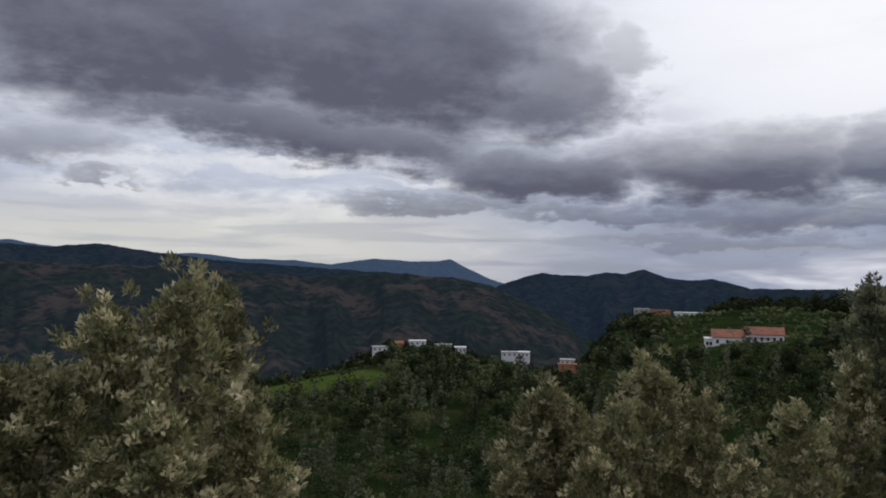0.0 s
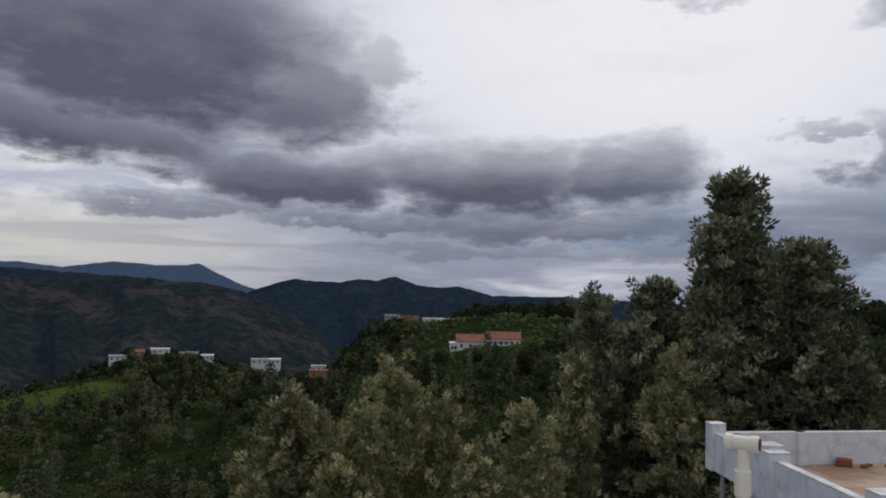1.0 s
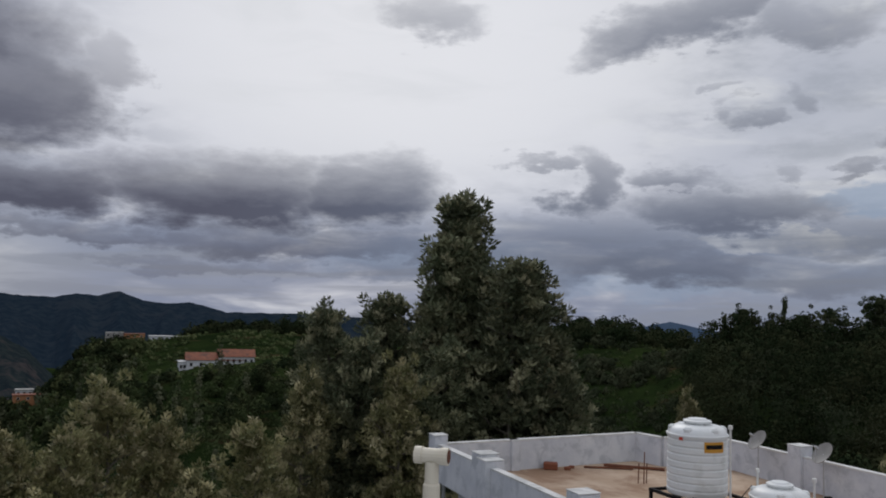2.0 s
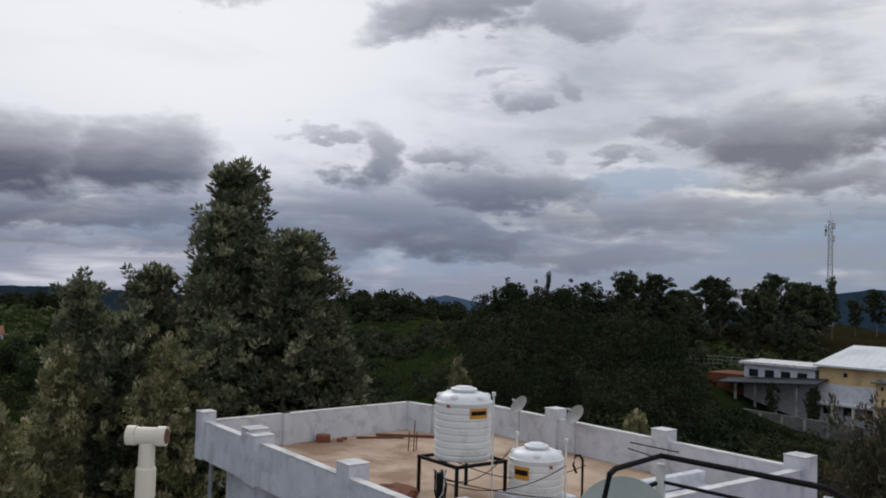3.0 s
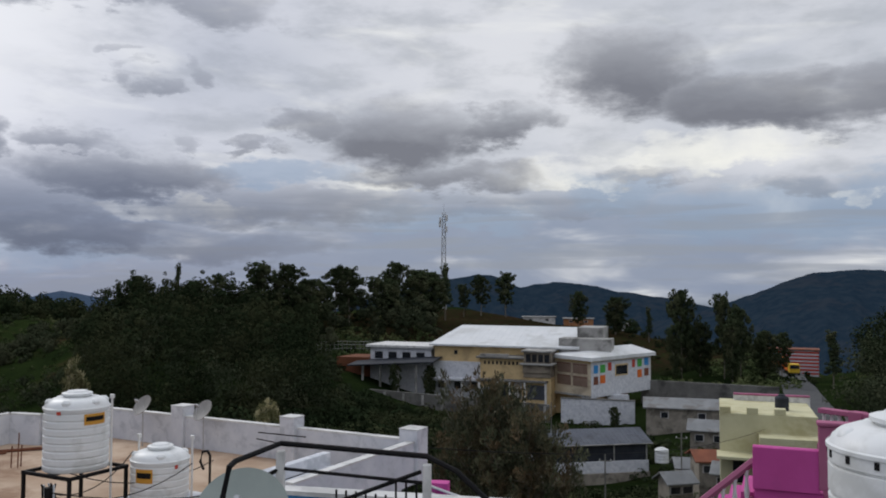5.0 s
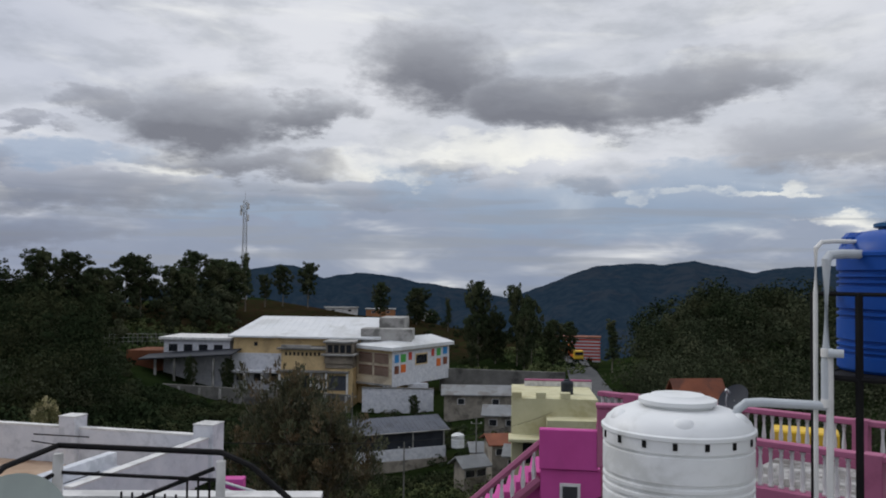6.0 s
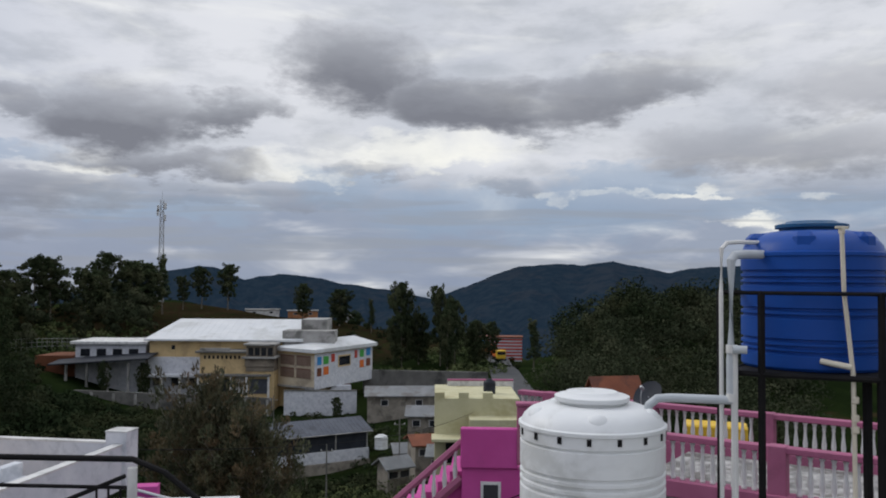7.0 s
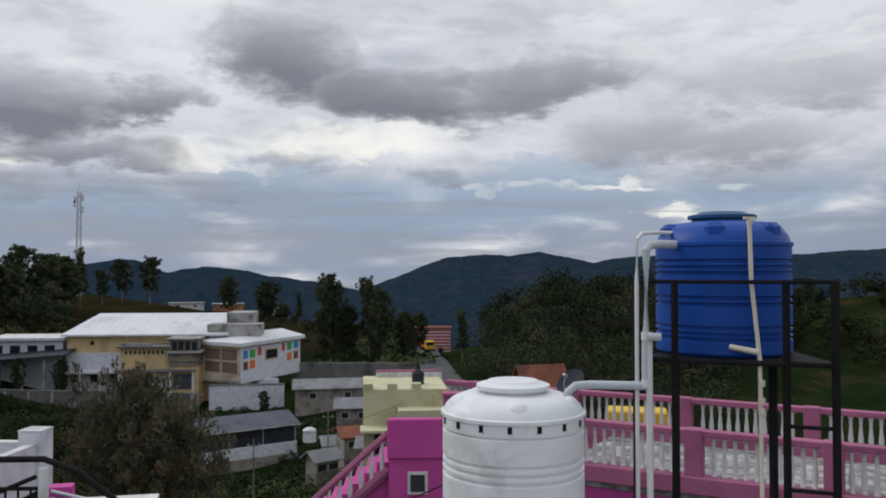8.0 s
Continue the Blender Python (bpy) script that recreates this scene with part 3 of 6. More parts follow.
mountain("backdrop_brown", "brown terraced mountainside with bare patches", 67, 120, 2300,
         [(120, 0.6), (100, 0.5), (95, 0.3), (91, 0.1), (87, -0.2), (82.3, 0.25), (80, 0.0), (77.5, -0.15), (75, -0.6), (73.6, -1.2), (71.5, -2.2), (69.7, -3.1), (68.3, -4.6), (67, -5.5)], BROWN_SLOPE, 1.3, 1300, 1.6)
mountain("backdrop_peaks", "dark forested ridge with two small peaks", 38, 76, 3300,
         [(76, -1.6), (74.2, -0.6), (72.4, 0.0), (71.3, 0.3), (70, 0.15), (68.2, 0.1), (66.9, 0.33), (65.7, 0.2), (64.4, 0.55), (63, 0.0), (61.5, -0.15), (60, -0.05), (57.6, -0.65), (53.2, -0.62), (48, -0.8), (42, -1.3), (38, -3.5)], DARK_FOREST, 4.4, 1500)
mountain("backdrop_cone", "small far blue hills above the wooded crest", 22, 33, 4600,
         [(33, -1.2), (29.5, -1.0), (28.6, -0.75), (27.4, -0.5), (26.7, -0.62), (26, -0.8), (24, -1.1), (22, -1.3)], FAR_HAZED, 9.2, rough=0.5)
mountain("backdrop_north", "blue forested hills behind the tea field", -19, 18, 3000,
         [(18, -4.0), (12, -2.4), (8, -1.2), (4, 0.0), (0, 0.68), (-1, 0.6), (-3, -0.2), (-5.2, 0.2), (-6.5, 0.1), (-8, -0.1), (-9.6, -0.45), (-12.6, -0.85), (-15.2, -1.35), (-19, -2.2)], HAZED_FOREST, 5.9, 900)
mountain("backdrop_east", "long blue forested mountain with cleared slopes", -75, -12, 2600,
         [(-12, -2.6), (-15.5, -1.6), (-18.2, -0.6), (-21.5, 0.72), (-24.4, 1.05), (-26.4, 0.9), (-28.3, 1.2), (-30, 0.85), (-32, 0.42), (-34, 0.8), (-37, 0.9), (-41, 1.0), (-44.6, 0.93), (-47, 1.05), (-50, 1.23), (-60, 1.4), (-75, 1.0)], HAZED_FOREST, 2.6, 1400)

# ---------- the house underfoot ----------
def slab_rect(x0, x1, y0, y1, z0, z1, bevel=0.01):
    return boxes((x0, x1, y0, y1, EYE + z0, EYE + z1), bevel=bevel)


home = thing("house", "house with a flat concrete roof and raised stair head", "house", kind="structure")
part("wall", slab_rect(-2.0, 6.2, -5.0, 7.2, -10.6, -2.95, 0.02), "white_wall", home)
part("roof_slab", slab_rect(-2.2, 6.4, -5.2, 7.4, -2.95, -2.75, 0.02), "grey_wall", home)
part("stair_head", slab_rect(-1.95, 1.2, -2.5, 1.9, -2.75, -1.6, 0.02), "white_wall", home)


def bar(points, r, mat, parent, name="rail", label="", seg=8):
    return part(name, tube(points, r, seg), mat, parent, label)


# black rail round the stairwell
RA, RB, RC = (-1.68, 6.69), (-0.47, 6.26), (-1.89, 6.0)
rail = thing("stair_railing", "black painted steel railing round the stairwell", "railing", (0, 0, EYE))
bar([(-1.93, 5.98, -1.56), (RC[0], RC[1], -1.34), (RC[0] + 0.02, RC[1] + 0.08, -1.315), (*RA, -1.30), (*RB, -1.30)], 0.022, "black_steel", rail)
bar([(*RB, -1.30), (-0.25, 6.15, -1.38), (0.35, 5.85, -1.85), (0.8, 5.62, -2.3)], 0.022, "black_steel", rail)
bar([(-2.15, 6.35, -1.72), (*RA, -1.50)], 0.018, "black_steel", rail)
bar([(*RA, -1.50), (*RB, -1.50)], 0.014, "black_steel", rail)
for p in (RA, RB):
    part("post", boxes((p[0] - 0.032, p[0] + 0.032, p[1] - 0.032, p[1] + 0.032, -2.74, -1.36), bevel=0.005), "cream_rail", rail, "white painted square post")
for i in range(9):
    f = 0.40 + 0.60 * i / 9
    x, y = RA[0] + (RB[0] - RA[0]) * f, RA[1] + (RB[1] - RA[1]) * f
    bar([(x, y, -2.3), (x, y, -1.50 if i > 5 else -1.62)], 0.009, "black_steel", rail, "baluster", seg=6)
bar([(RA[0] + 0.35, RA[1] - 0.12, -1.78), (RB[0] - 0.05, RB[1] + 0.02, -1.42)], 0.016, "black_steel", rail)

# blue parapet with a white coping behind the rail
para = thing("blue_parapet", "sky blue painted parapet with white coping", "parapet", (0, 0, EYE), kind="structure")
part("wall", prism([(-1.95, 7.62), (0.25, 7.23), (0.27, 7.35), (-1.93, 7.75)], -2.76, -1.94), "blue_paint", para)
part("coping", prism([(-2.0, 7.6), (0.3, 7.19), (0.33, 7.39), (-1.97, 7.79)], -1.94, -1.90), "cream_rail", para)

# satellite dish behind the rail, tilted up
def dish_bm(r, depth, th=0.012, seg=36, rings=7):
    bm = bmesh.new()
    for side in (0, 1):
        prev = None
        for i in range(rings + 1):
            q = r * i / rings
            z = depth * (q / r) ** 2 - th * side
            ring = [bm.verts.new((q * math.cos(2 * math.pi * j / seg), q * 1.08 * math.sin(2 * math.pi * j / seg), z)) for j in range(seg)] if i else [bm.verts.new((0, 0, z))]
            if prev:
                for j in range(seg):
                    k = (j + 1) % seg
                    if len(prev) == 1:
                        bm.faces.new((prev[0], ring[j], ring[k]))
                    else:
                        bm.faces.new((prev[j], ring[j], ring[k], prev[k]))
            prev = ring
        if side:
            for j in range(seg):
                bm.faces.new((rim[j], rim[(j + 1) % seg], prev[(j + 1) % seg], prev[j]))
        rim = prev
    bmesh.ops.recalc_face_normals(bm, faces=bm.faces)
    return bm


def satellite_dish(at, aim, r, mat, label, mast=0.5, mark=False):
    d = thing("satellite_dish", label, "satellite dish", at, group="satellite dishes")
    turn = Vector(aim).to_track_quat("Z", "Y").to_matrix().to_4x4()
    m = Matrix.Translation((0, 0, mast)) @ turn
    for nm, bm, mt, sm in (("reflector", dish_bm(r, r * 0.22), mat, True),
                           ("feed_arm", tube([(0, -r, 0.05), (0, -r * 0.5, r * 0.7), (0, 0, r * 0.95)], 0.012 * r / 0.35, 6), "galvanised", False),
                           ("feed_horn", lathe([(0.03, -0.05), (0.035, 0.0), (0.02, 0.05)], 10, at=(0, 0, r * 0.95)), "galvanised", False)):
        o = part(nm, bm, mt, d, smooth=sm)
        o.matrix_basis = m
    if mark:
        bm = bmesh.new()
        prev = None
        for i in range(15):
            a = radians(-40 + 215 * i / 14)
            w = 0.018 + 0.02 * math.sin(math.pi * i / 14)
            q = [bm.verts.new(((0.085 + s * w) * math.cos(a) + 0.01, (0.07 + s * w) * math.sin(a) + 0.02, 0.012)) for s in (-0.5, 0.5)]
            if prev:
                bm.faces.new((prev[0], prev[1], q[1], q[0]))
            prev = q
        o = part("mark", bm, "red_paint", d, "red swirl emblem")
        o.matrix_basis = m @ Matrix.Translation((0, 0.05, 0.012))
    part("mast", tube([(0, 0, 0), (0, 0, mast)], 0.02 * r / 0.35, 8), "galvanised", d)
    return d


satellite_dish((-1.86, 6.25, EYE - 2.75), (0.10, -0.75, 0.62), 0.36, "dish", "grey-green satellite dish with a red emblem behind the railing", 0.96, True)

# vent pipe with a tee head, standing on the stair head
vent = thing("vent_pipe", "cream plastic vent pipe with a tee fitting", "pipe", (-1.70, 1.50, EYE - 1.6))
part("riser", tube([(0, 0, 0), (0, 0, 1.19)], 0.0185, 14), "pvc_cream", vent, smooth=True)
part("socket", lathe([(0.0195, 1.06), (0.0225, 1.065), (0.0225, 1.13), (0.0195, 1.135)], 16), "pvc_cream", vent)
tee = bmesh.new()
tdir = Vector((math.cos(radians(28)), math.sin(radians(28)), 0.0))
tube([Vector((0, 0, 1.205)) - tdir * 0.040, Vector((0, 0, 1.205)) + tdir * 0.040], 0.020, 16, bm=tee)
tube([Vector((0, 0, 1.205)) + tdir * 0.024, Vector((0, 0, 1.205)) + tdir * 0.044], 0.0228, 16, bm=tee)
tube([Vector((0, 0, 1.205)) - tdir * 0.046, Vector((0, 0, 1.205)) - tdir * 0.026], 0.0228, 16, bm=tee)
part("tee", tee, "pvc_cream", vent)
# thin disc over the tee's end, its dark colour stands for shade inside
bore = tube([Vector((0, 0, 1.205)) + tdir * 0.0435, Vector((0, 0, 1.205)) + tdir * 0.0455], 0.0175, 16)
part("bore", bore, "rust", vent, "dark disc on the tee's end, painted for its shaded bore")


# ---------- water tanks ----------
def water_tank(name, label, at, R, H, mat, ribs, lid_mat=None, rz=0.0, vents=14, bumps=6, groove=0.014, lid=0.5, dome=0.17, lid_h=0.09, round_lugs=False):
    """A ribbed roto-moulded tank: wall of height H with grooves (height, width), domed shoulder with lugs, round lid."""
    tk = thing(name, label, "water tank", at, rz, group="water tanks")
    prof = [(R * 0.97, 0.0), (R, 0.02)]
    for z, w in ribs:
        prof += [(R, z - w), (R - groove, z - w * 0.55), (R - groove, z + w * 0.55), (R, z + w)]
    prof += [(R, H - 0.03), (R + 0.012, H - 0.025), (R + 0.012, H), (R * 0.985, H + 0.008), (R * 0.95, H + dome * 0.35), (R * 0.86, H + dome * 0.66), (R * 0.70, H + dome * 0.90), (R * lid, H + dome), (0.02, H + dome)]
    part("body", lathe(prof, 64), mat, tk, smooth=True)
    z = H + dome
    lid_prof = [(R * (lid - 0.01), z - 0.01), (R * (lid - 0.01), z + lid_h * 0.25), (R * (lid + 0.05), z + lid_h * 0.28), (R * (lid + 0.05), z + lid_h * 0.62), (R * (lid + 0.01), z + lid_h * 0.72), (R * (lid - 0.07), z + lid_h * 0.75), (R * (lid - 0.12), z + lid_h), (0.02, z + lid_h)]
    part("lid", lathe(lid_prof, 44), lid_mat or mat, tk, smooth=True)
    for i in range(bumps):
        m = Matrix.Rotation(2 * math.pi * (i + 0.25) / bumps, 4, "Z")
        bm = bmesh.new()
        if round_lugs:
            bmesh.ops.create_uvsphere(bm, u_segments=20, v_segments=12, radius=1.0, matrix=m @ Matrix.Translation((R * 0.80, 0, H + dome * 0.22)) @ Matrix.Diagonal((R * 0.14, R * 0.19, dome * 0.66, 1)))
        else:
            box(bm, R * 0.55, R * 0.955, -R * 0.15, R * 0.15, H - 0.02, H + dome * 0.86, min(R * 0.07, dome * 0.3), m)
        part("lug", bm, mat, tk, smooth=round_lugs)
    for i in range(vents):
        m = Matrix.Rotation(2 * math.pi * (i + 0.1) / vents, 4, "Z")
        bm = bmesh.new()
        box(bm, R * 0.995, R + 0.006, -0.016, 0.016, H - 0.085, H - 0.035, 0.0, m)
        part("slot", bm, "black_steel", tk)
    return tk


near_tank = water_tank("water_tank", "large white ribbed plastic water tank with round lid", (2.90, 5.84, EYE - 2.75), 0.555, 1.64, "poly_white", [(0.2, 0.02), (0.3, 0.02), (0.62, 0.02), (0.72, 0.02), (0.90, 0.018), (0.95, 0.018), (1.18, 0.018), (1.24, 0.018), (1.30, 0.018), (1.51, 0.014)], rz=14, vents=16, bumps=5, lid=0.47, dome=0.145, round_lugs=True)

# blue tank on its steel stand
BT = Vector((4.58, 5.42, EYE))
blue_tank = water_tank("water_tank", "bright blue ribbed plastic water tank on a steel stand", (BT.x + 0.02, BT.y - 0.01, EYE - 0.675), 0.53, 0.88, "poly_blue", [(0.13, 0.016), (0.17, 0.016), (0.22, 0.016), (0.40, 0.016), (0.45, 0.016), (0.64, 0.016), (0.685, 0.016), (0.735, 0.016)], "poly_teal", 28, 0, 6, 0.02, 0.46, 0.18, 0.075)
stand = thing("tank_stand", "black welded steel stand carrying the blue tank", "tank stand", (0, 0, EYE))
SQ = {"a": (3.94, 5.17), "b": (4.54, 4.66), "c": (4.78, 4.44), "d": (3.762, 5.425), "e": (5.20, 5.35), "f": (4.55, 5.95)}


def post_at(p, z0, z1, w=0.02, name="leg"):
    return part(name, boxes((p[0] - w, p[0] + w, p[1] - w, p[1] + w, z0, z1), bevel=0.003), "black_steel", stand)


for key, w in (("a", 0.020), ("b", 0.020), ("c", 0.022), ("d", 0.017), ("e", 0.02), ("f", 0.02)):
    post_at(SQ[key], -2.75, -0.09, w)
post_at((4.56, 4.82), -2.75, -0.68, 0.024)
bar([(*SQ["d"], -0.10), (*SQ["a"], -0.10), (*SQ["b"], -0.10), (*SQ["c"], -0.10), (*SQ["e"], -0.10), (*SQ["f"], -0.10), (*SQ["d"], -0.10)], 0.017, "black_steel", stand, "top_ring", seg=6)
bar([(*SQ["d"], -0.70), (*SQ["a"], -0.70), (*SQ["b"], -0.70), (*SQ["c"], -0.70), (*SQ["e"], -0.70), (*SQ["f"], -0.70), (*SQ["d"], -0.70)], 0.022, "black_steel", stand, "platform_ring", seg=6)
part("platform", prism([(3.78, 5.34), (3.95, 5.18), (4.55, 4.66), (4.78, 4.46), (5.18, 5.34), (4.55, 5.92)], -0.71, -0.68), "black_steel", stand)
for z in (-1.15, -1.61):
    bar([(*SQ["b"], z), (*SQ["c"], z)], 0.016, "black_steel", stand, "rung", seg=6)

# pipes of the blue tank
pipes = thing("tank_pipework", "white and yellowed plastic pipes feeding the blue tank", "pipe", (0, 0, EYE))
bar([(4.25, 5.45, 0.285), (3.92, 5.40, 0.285), (3.80, 5.38, 0.275), (3.745, 5.37, 0.23), (3.735, 5.365, -0.1), (3.735, 5.365, -2.74)], 0.017, "pvc", pipes, "overflow_pipe", seg=10)
bar([(4.25, 5.35, 0.19), (3.92, 5.32, 0.19), (3.82, 5.315, 0.18), (3.785, 5.31, 0.14), (3.775, 5.305, -0.6), (3.775, 5.305, -0.9)], 0.034, "pvc_grey", pipes, "feed_pipe", seg=12)
bar([(3.79, 5.285, -0.55), (3.79, 5.285, -2.74)], 0.026, "pvc", pipes, "down_pipe", seg=10)
bar([(3.78, 5.30, -0.90), (3.40, 5.52, -0.90), (3.31, 5.57, -0.91), (3.26, 5.60, -0.96), (3.22, 5.63, -1.10)], 0.033, "pvc_grey", pipes, "link_pipe", seg=12)
for z in (-0.52, -0.88):
    part("collar", lathe([(0.034, z - 0.03), (0.042, z - 0.03), (0.042, z + 0.03), (0.034, z + 0.03)], 14, at=(3.778, 5.30, 0)), "pvc", pipes)
part("valve", tube([(3.76, 5.26, -0.52), (3.84, 5.20, -0.52)], 0.03, 12), "pvc_grey", pipes, "grey ball valve")
bar([(4.37, 4.84, 0.37), (4.38, 4.835, -0.1), (4.42, 4.80, -0.68), (4.43, 4.79, -2.74)], 0.016, "pvc_cream", pipes, "tap_pipe", seg=10)
part("tap_head", boxes((4.315, 4.425, 4.83, 4.85, 0.365, 0.385), (4.355, 4.385, 4.82, 4.86, 0.33, 0.37), bevel=0.004), "pvc_cream", pipes, "yellowed cross fitting")
bar([(4.41, 4.80, -0.62), (4.33, 4.93, -0.60), (4.30, 4.98, -0.59)], 0.022, "pvc_cream", pipes, "elbow", seg=10)
for z in (-0.85, -0.98, -1.06):
    part("joint", lathe([(0.018, z - 0.025), (0.026, z - 0.02), (0.026, z + 0.02), (0.018, z + 0.025)], 12, at=(4.428, 4.793, 0)), "pvc_cream", pipes)


# ---------- neighbour's flat roof ----------
NU, NV = Vector((0.905, -0.425, 0)), Vector((0.425, 0.905, 0))
NA = Vector((-12.45, 13.07, EYE))
NB = Matrix(((NU.x, NV.x, 0, NA.x), (NU.y, NV.y, 0, NA.y), (0, 0, 1, NA.z), (0, 0, 0, 1)))


def on_roof(u, v, z):
    return NB @ Vector((u, v, z))


nb = new("neighbour_house")
nb.matrix_basis = NB
tagged(nb, "two-storey white house with a flat terracotta terrace roof", "house", kind="structure")
FLOOR, TOP = -3.60, -2.95
OUT = [(0, 0), (-0.45, 5.4), (0.35, 5.6), (0.5, 7.0), (9.1, 7.0), (9.1, 0.35), (8.0, 0.35), (8.0, 0)]
part("wall", prism([(0.35, 0.35), (0.1, 5.2), (0.8, 6.8), (8.9, 6.8), (8.9, 0.6), (7.8, 0.35)], -14.5, -3.72), "white_wall", nb)
part("floor_slab", prism(OUT, -3.72, FLOOR), "terrace", nb, "terracotta screed, stained and dusty")


def parapet(p, q, z0=-3.70, top=TOP, th=0.15):
    """A length of parapet between two plan corners, p to q, with a slightly proud worn coping."""
    d = (Vector(q) - Vector(p)).normalized()
    n = Vector((-d.y, d.x)) * th * 0.5
    P0, Q0 = Vector(p), Vector(q)
    part("parapet", prism([tuple(P0 - n), tuple(Q0 - n), tuple(Q0 + n), tuple(P0 + n)], z0, top), "white_wall", nb)
    n *= 1.06
    part("coping", prism([tuple(P0 - n), tuple(Q0 - n), tuple(Q0 + n), tuple(P0 + n)], top, top + 0.03), "cream_rail", nb)


for p, q in (((0, 0.1), (-0.45, 5.4)), ((-0.45, 5.4), (0.35, 5.6)), ((0.35, 5.6), (0.5, 7.0)), ((0.5, 7.0), (9.1, 7.0)), ((9.1, 7.0), (9.1, 3.2)), ((0.1, 0), (2.35, 0)), ((2.75, 0), (5.55, 0)), ((5.88, 0), (8.0, 0)), ((8.0, 0), (8.0, 0.9))):
    parapet(p, q)
for u, v, w, z in ((0.0, 0.0, 0.16, -2.74), (2.30, 0.05, 0.20, -2.74), (2.62, 0.0, 0.20, -2.80), (5.72, 0.10, 0.19, -2.74), (3.15, 7.02, 0.18, -2.72), (6.2, 6.98, 0.18, -2.72), (9.05, 6.98, 0.20, -2.72), (-0.12, 1.9, 0.11, -2.94), (8.0, 0.45, 0.12, -2.86)):
    part("pillar", boxes((u - w, u + w, v - w, v + w, -3.70, z), bevel=0.015), "white_wall", nb)
    part("pillar_cap", boxes((u - w - 0.006, u + w + 0.006, v - w - 0.006, v + w + 0.006, z, z + 0.02), bevel=0.006), "cream_rail", nb)
part("lean_slab", boxes((7.7, 8.95, 3.3, 6.2, -3.45, -3.38), bevel=0.01), "white_wall", nb)
part("block_wall", boxes((7.55, 7.72, 3.3, 6.2, -3.6, -3.15), bevel=0.01), "white_wall", nb)
part("window_hood", boxes((1.1, 2.5, -0.15, 0.36, -4.52, -4.40), bevel=0.01), "white_wall", nb)
win = part("window", boxes((1.5, 2.3, 0.33, 0.37, -5.7, -4.54)), "glass_dark", nb, "dark window under a concrete hood")
part("corner_pipe", tube([(0.12, 0.10, -14.0), (0.12, 0.10, -3.72)], 0.045, 10), "galvanised", nb)

# tanks on the terrace
def tank_stand(at, w, h, rz):
    s = thing("tank_stand", "low black steel stand under a white tank", "tank stand", at, rz, group="terrace tank stands")
    for x in (-w, w):
        for y in (-w, w):
            part("leg", boxes((x - 0.025, x + 0.025, y - 0.025, y + 0.025, 0, h), bevel=0.004), "black_steel", s)
    part("frame", boxes((-w, w, -w - 0.025, -w + 0.025, h, h + 0.05), (-w, w, w - 0.025, w + 0.025, h, h + 0.05), (-w - 0.025, -w + 0.025, -w - 0.03, w + 0.03, h, h + 0.05), (w - 0.025, w + 0.025, -w - 0.03, w + 0.03, h, h + 0.05), (-0.03, 0.03, -w, w, h, h + 0.045)), "black_steel", s)
    return s


ROOF_TURN = math.degrees(math.atan2(NU.y, NU.x))
c = on_roof(5.43, 2.47, FLOOR)
tank_stand(tuple(c), 0.53, 0.60, ROOF_TURN)
t1 = water_tank("water_tank", "white ribbed plastic water tank on a black stand", (c.x, c.y, c.z + 0.65), 0.49, 0.98, "poly_white", [(0.1 + 0.115 * i, 0.02) for i in range(8)], rz=20, vents=0, bumps=6, lid=0.42, dome=0.15)
c2 = on_roof(6.35, 3.35, FLOOR)
plinth = thing("tank_plinth", "low white block under the smaller tank", "plinth", tuple(c2), ROOF_TURN)
part("block", boxes((-0.5, 0.5, -0.5, 0.5, 0, 0.12), bevel=0.01), "white_wall", plinth)
t2 = water_tank("water_tank", "smaller white plastic water tank standing low on the terrace", (c2.x, c2.y, c2.z + 0.12), 0.46, 0.62, "poly_white", [(0.1 + 0.11 * i, 0.018) for i in range(5)], rz=0, vents=0, bumps=4, lid=0.40, dome=0.14)


def sticker(tank, R, ang, z, w, h, mats):
    """A curved label wrapped on a tank's side, with plain bars for its lettering."""
    for k, (z0, z1, a0, a1, mat, off) in enumerate(mats):
        bm = bmesh.new()
        prev = None
        for i in range(9):
            a = radians(ang) + (a0 + (a1 - a0) * i / 8 - 0.5) * w / R
            q = [bm.verts.new(((R + off) * math.cos(a), (R + off) * math.sin(a), z + h * s)) for s in (z0, z1)]
            if prev:
                bm.faces.new((prev[0], q[0], q[1], prev[1]))
            prev = q
        part("label" if k == 0 else "lettering", bm, mat, tank, "amber label with dark lettering" if k == 0 else "")


BARS = [(0, 1, 0, 1, "amber_label", 0.004), (0.35, 0.75, 0.08, 0.92, "black_steel", 0.007)]
face1 = math.degrees(math.atan2(-c.y, -c.x)) - 20
sticker(t1, 0.49, face1 + 33, 0.73, 0.36, 0.17, BARS)
sticker(t1, 0.49, face1 - 32, 0.90, 0.07, 0.07, [(0, 1, 0, 1, "red_paint", 0.004)])
face2 = math.degrees(math.atan2(-c2.y, -c2.x))
sticker(t2, 0.46, face2 - 33, 0.30, 0.30, 0.22, BARS)
sticker(t2, 0.46, face2 + 32, 0.50, 0.06, 0.06, [(0, 1, 0, 1, "red_paint", 0.004)])

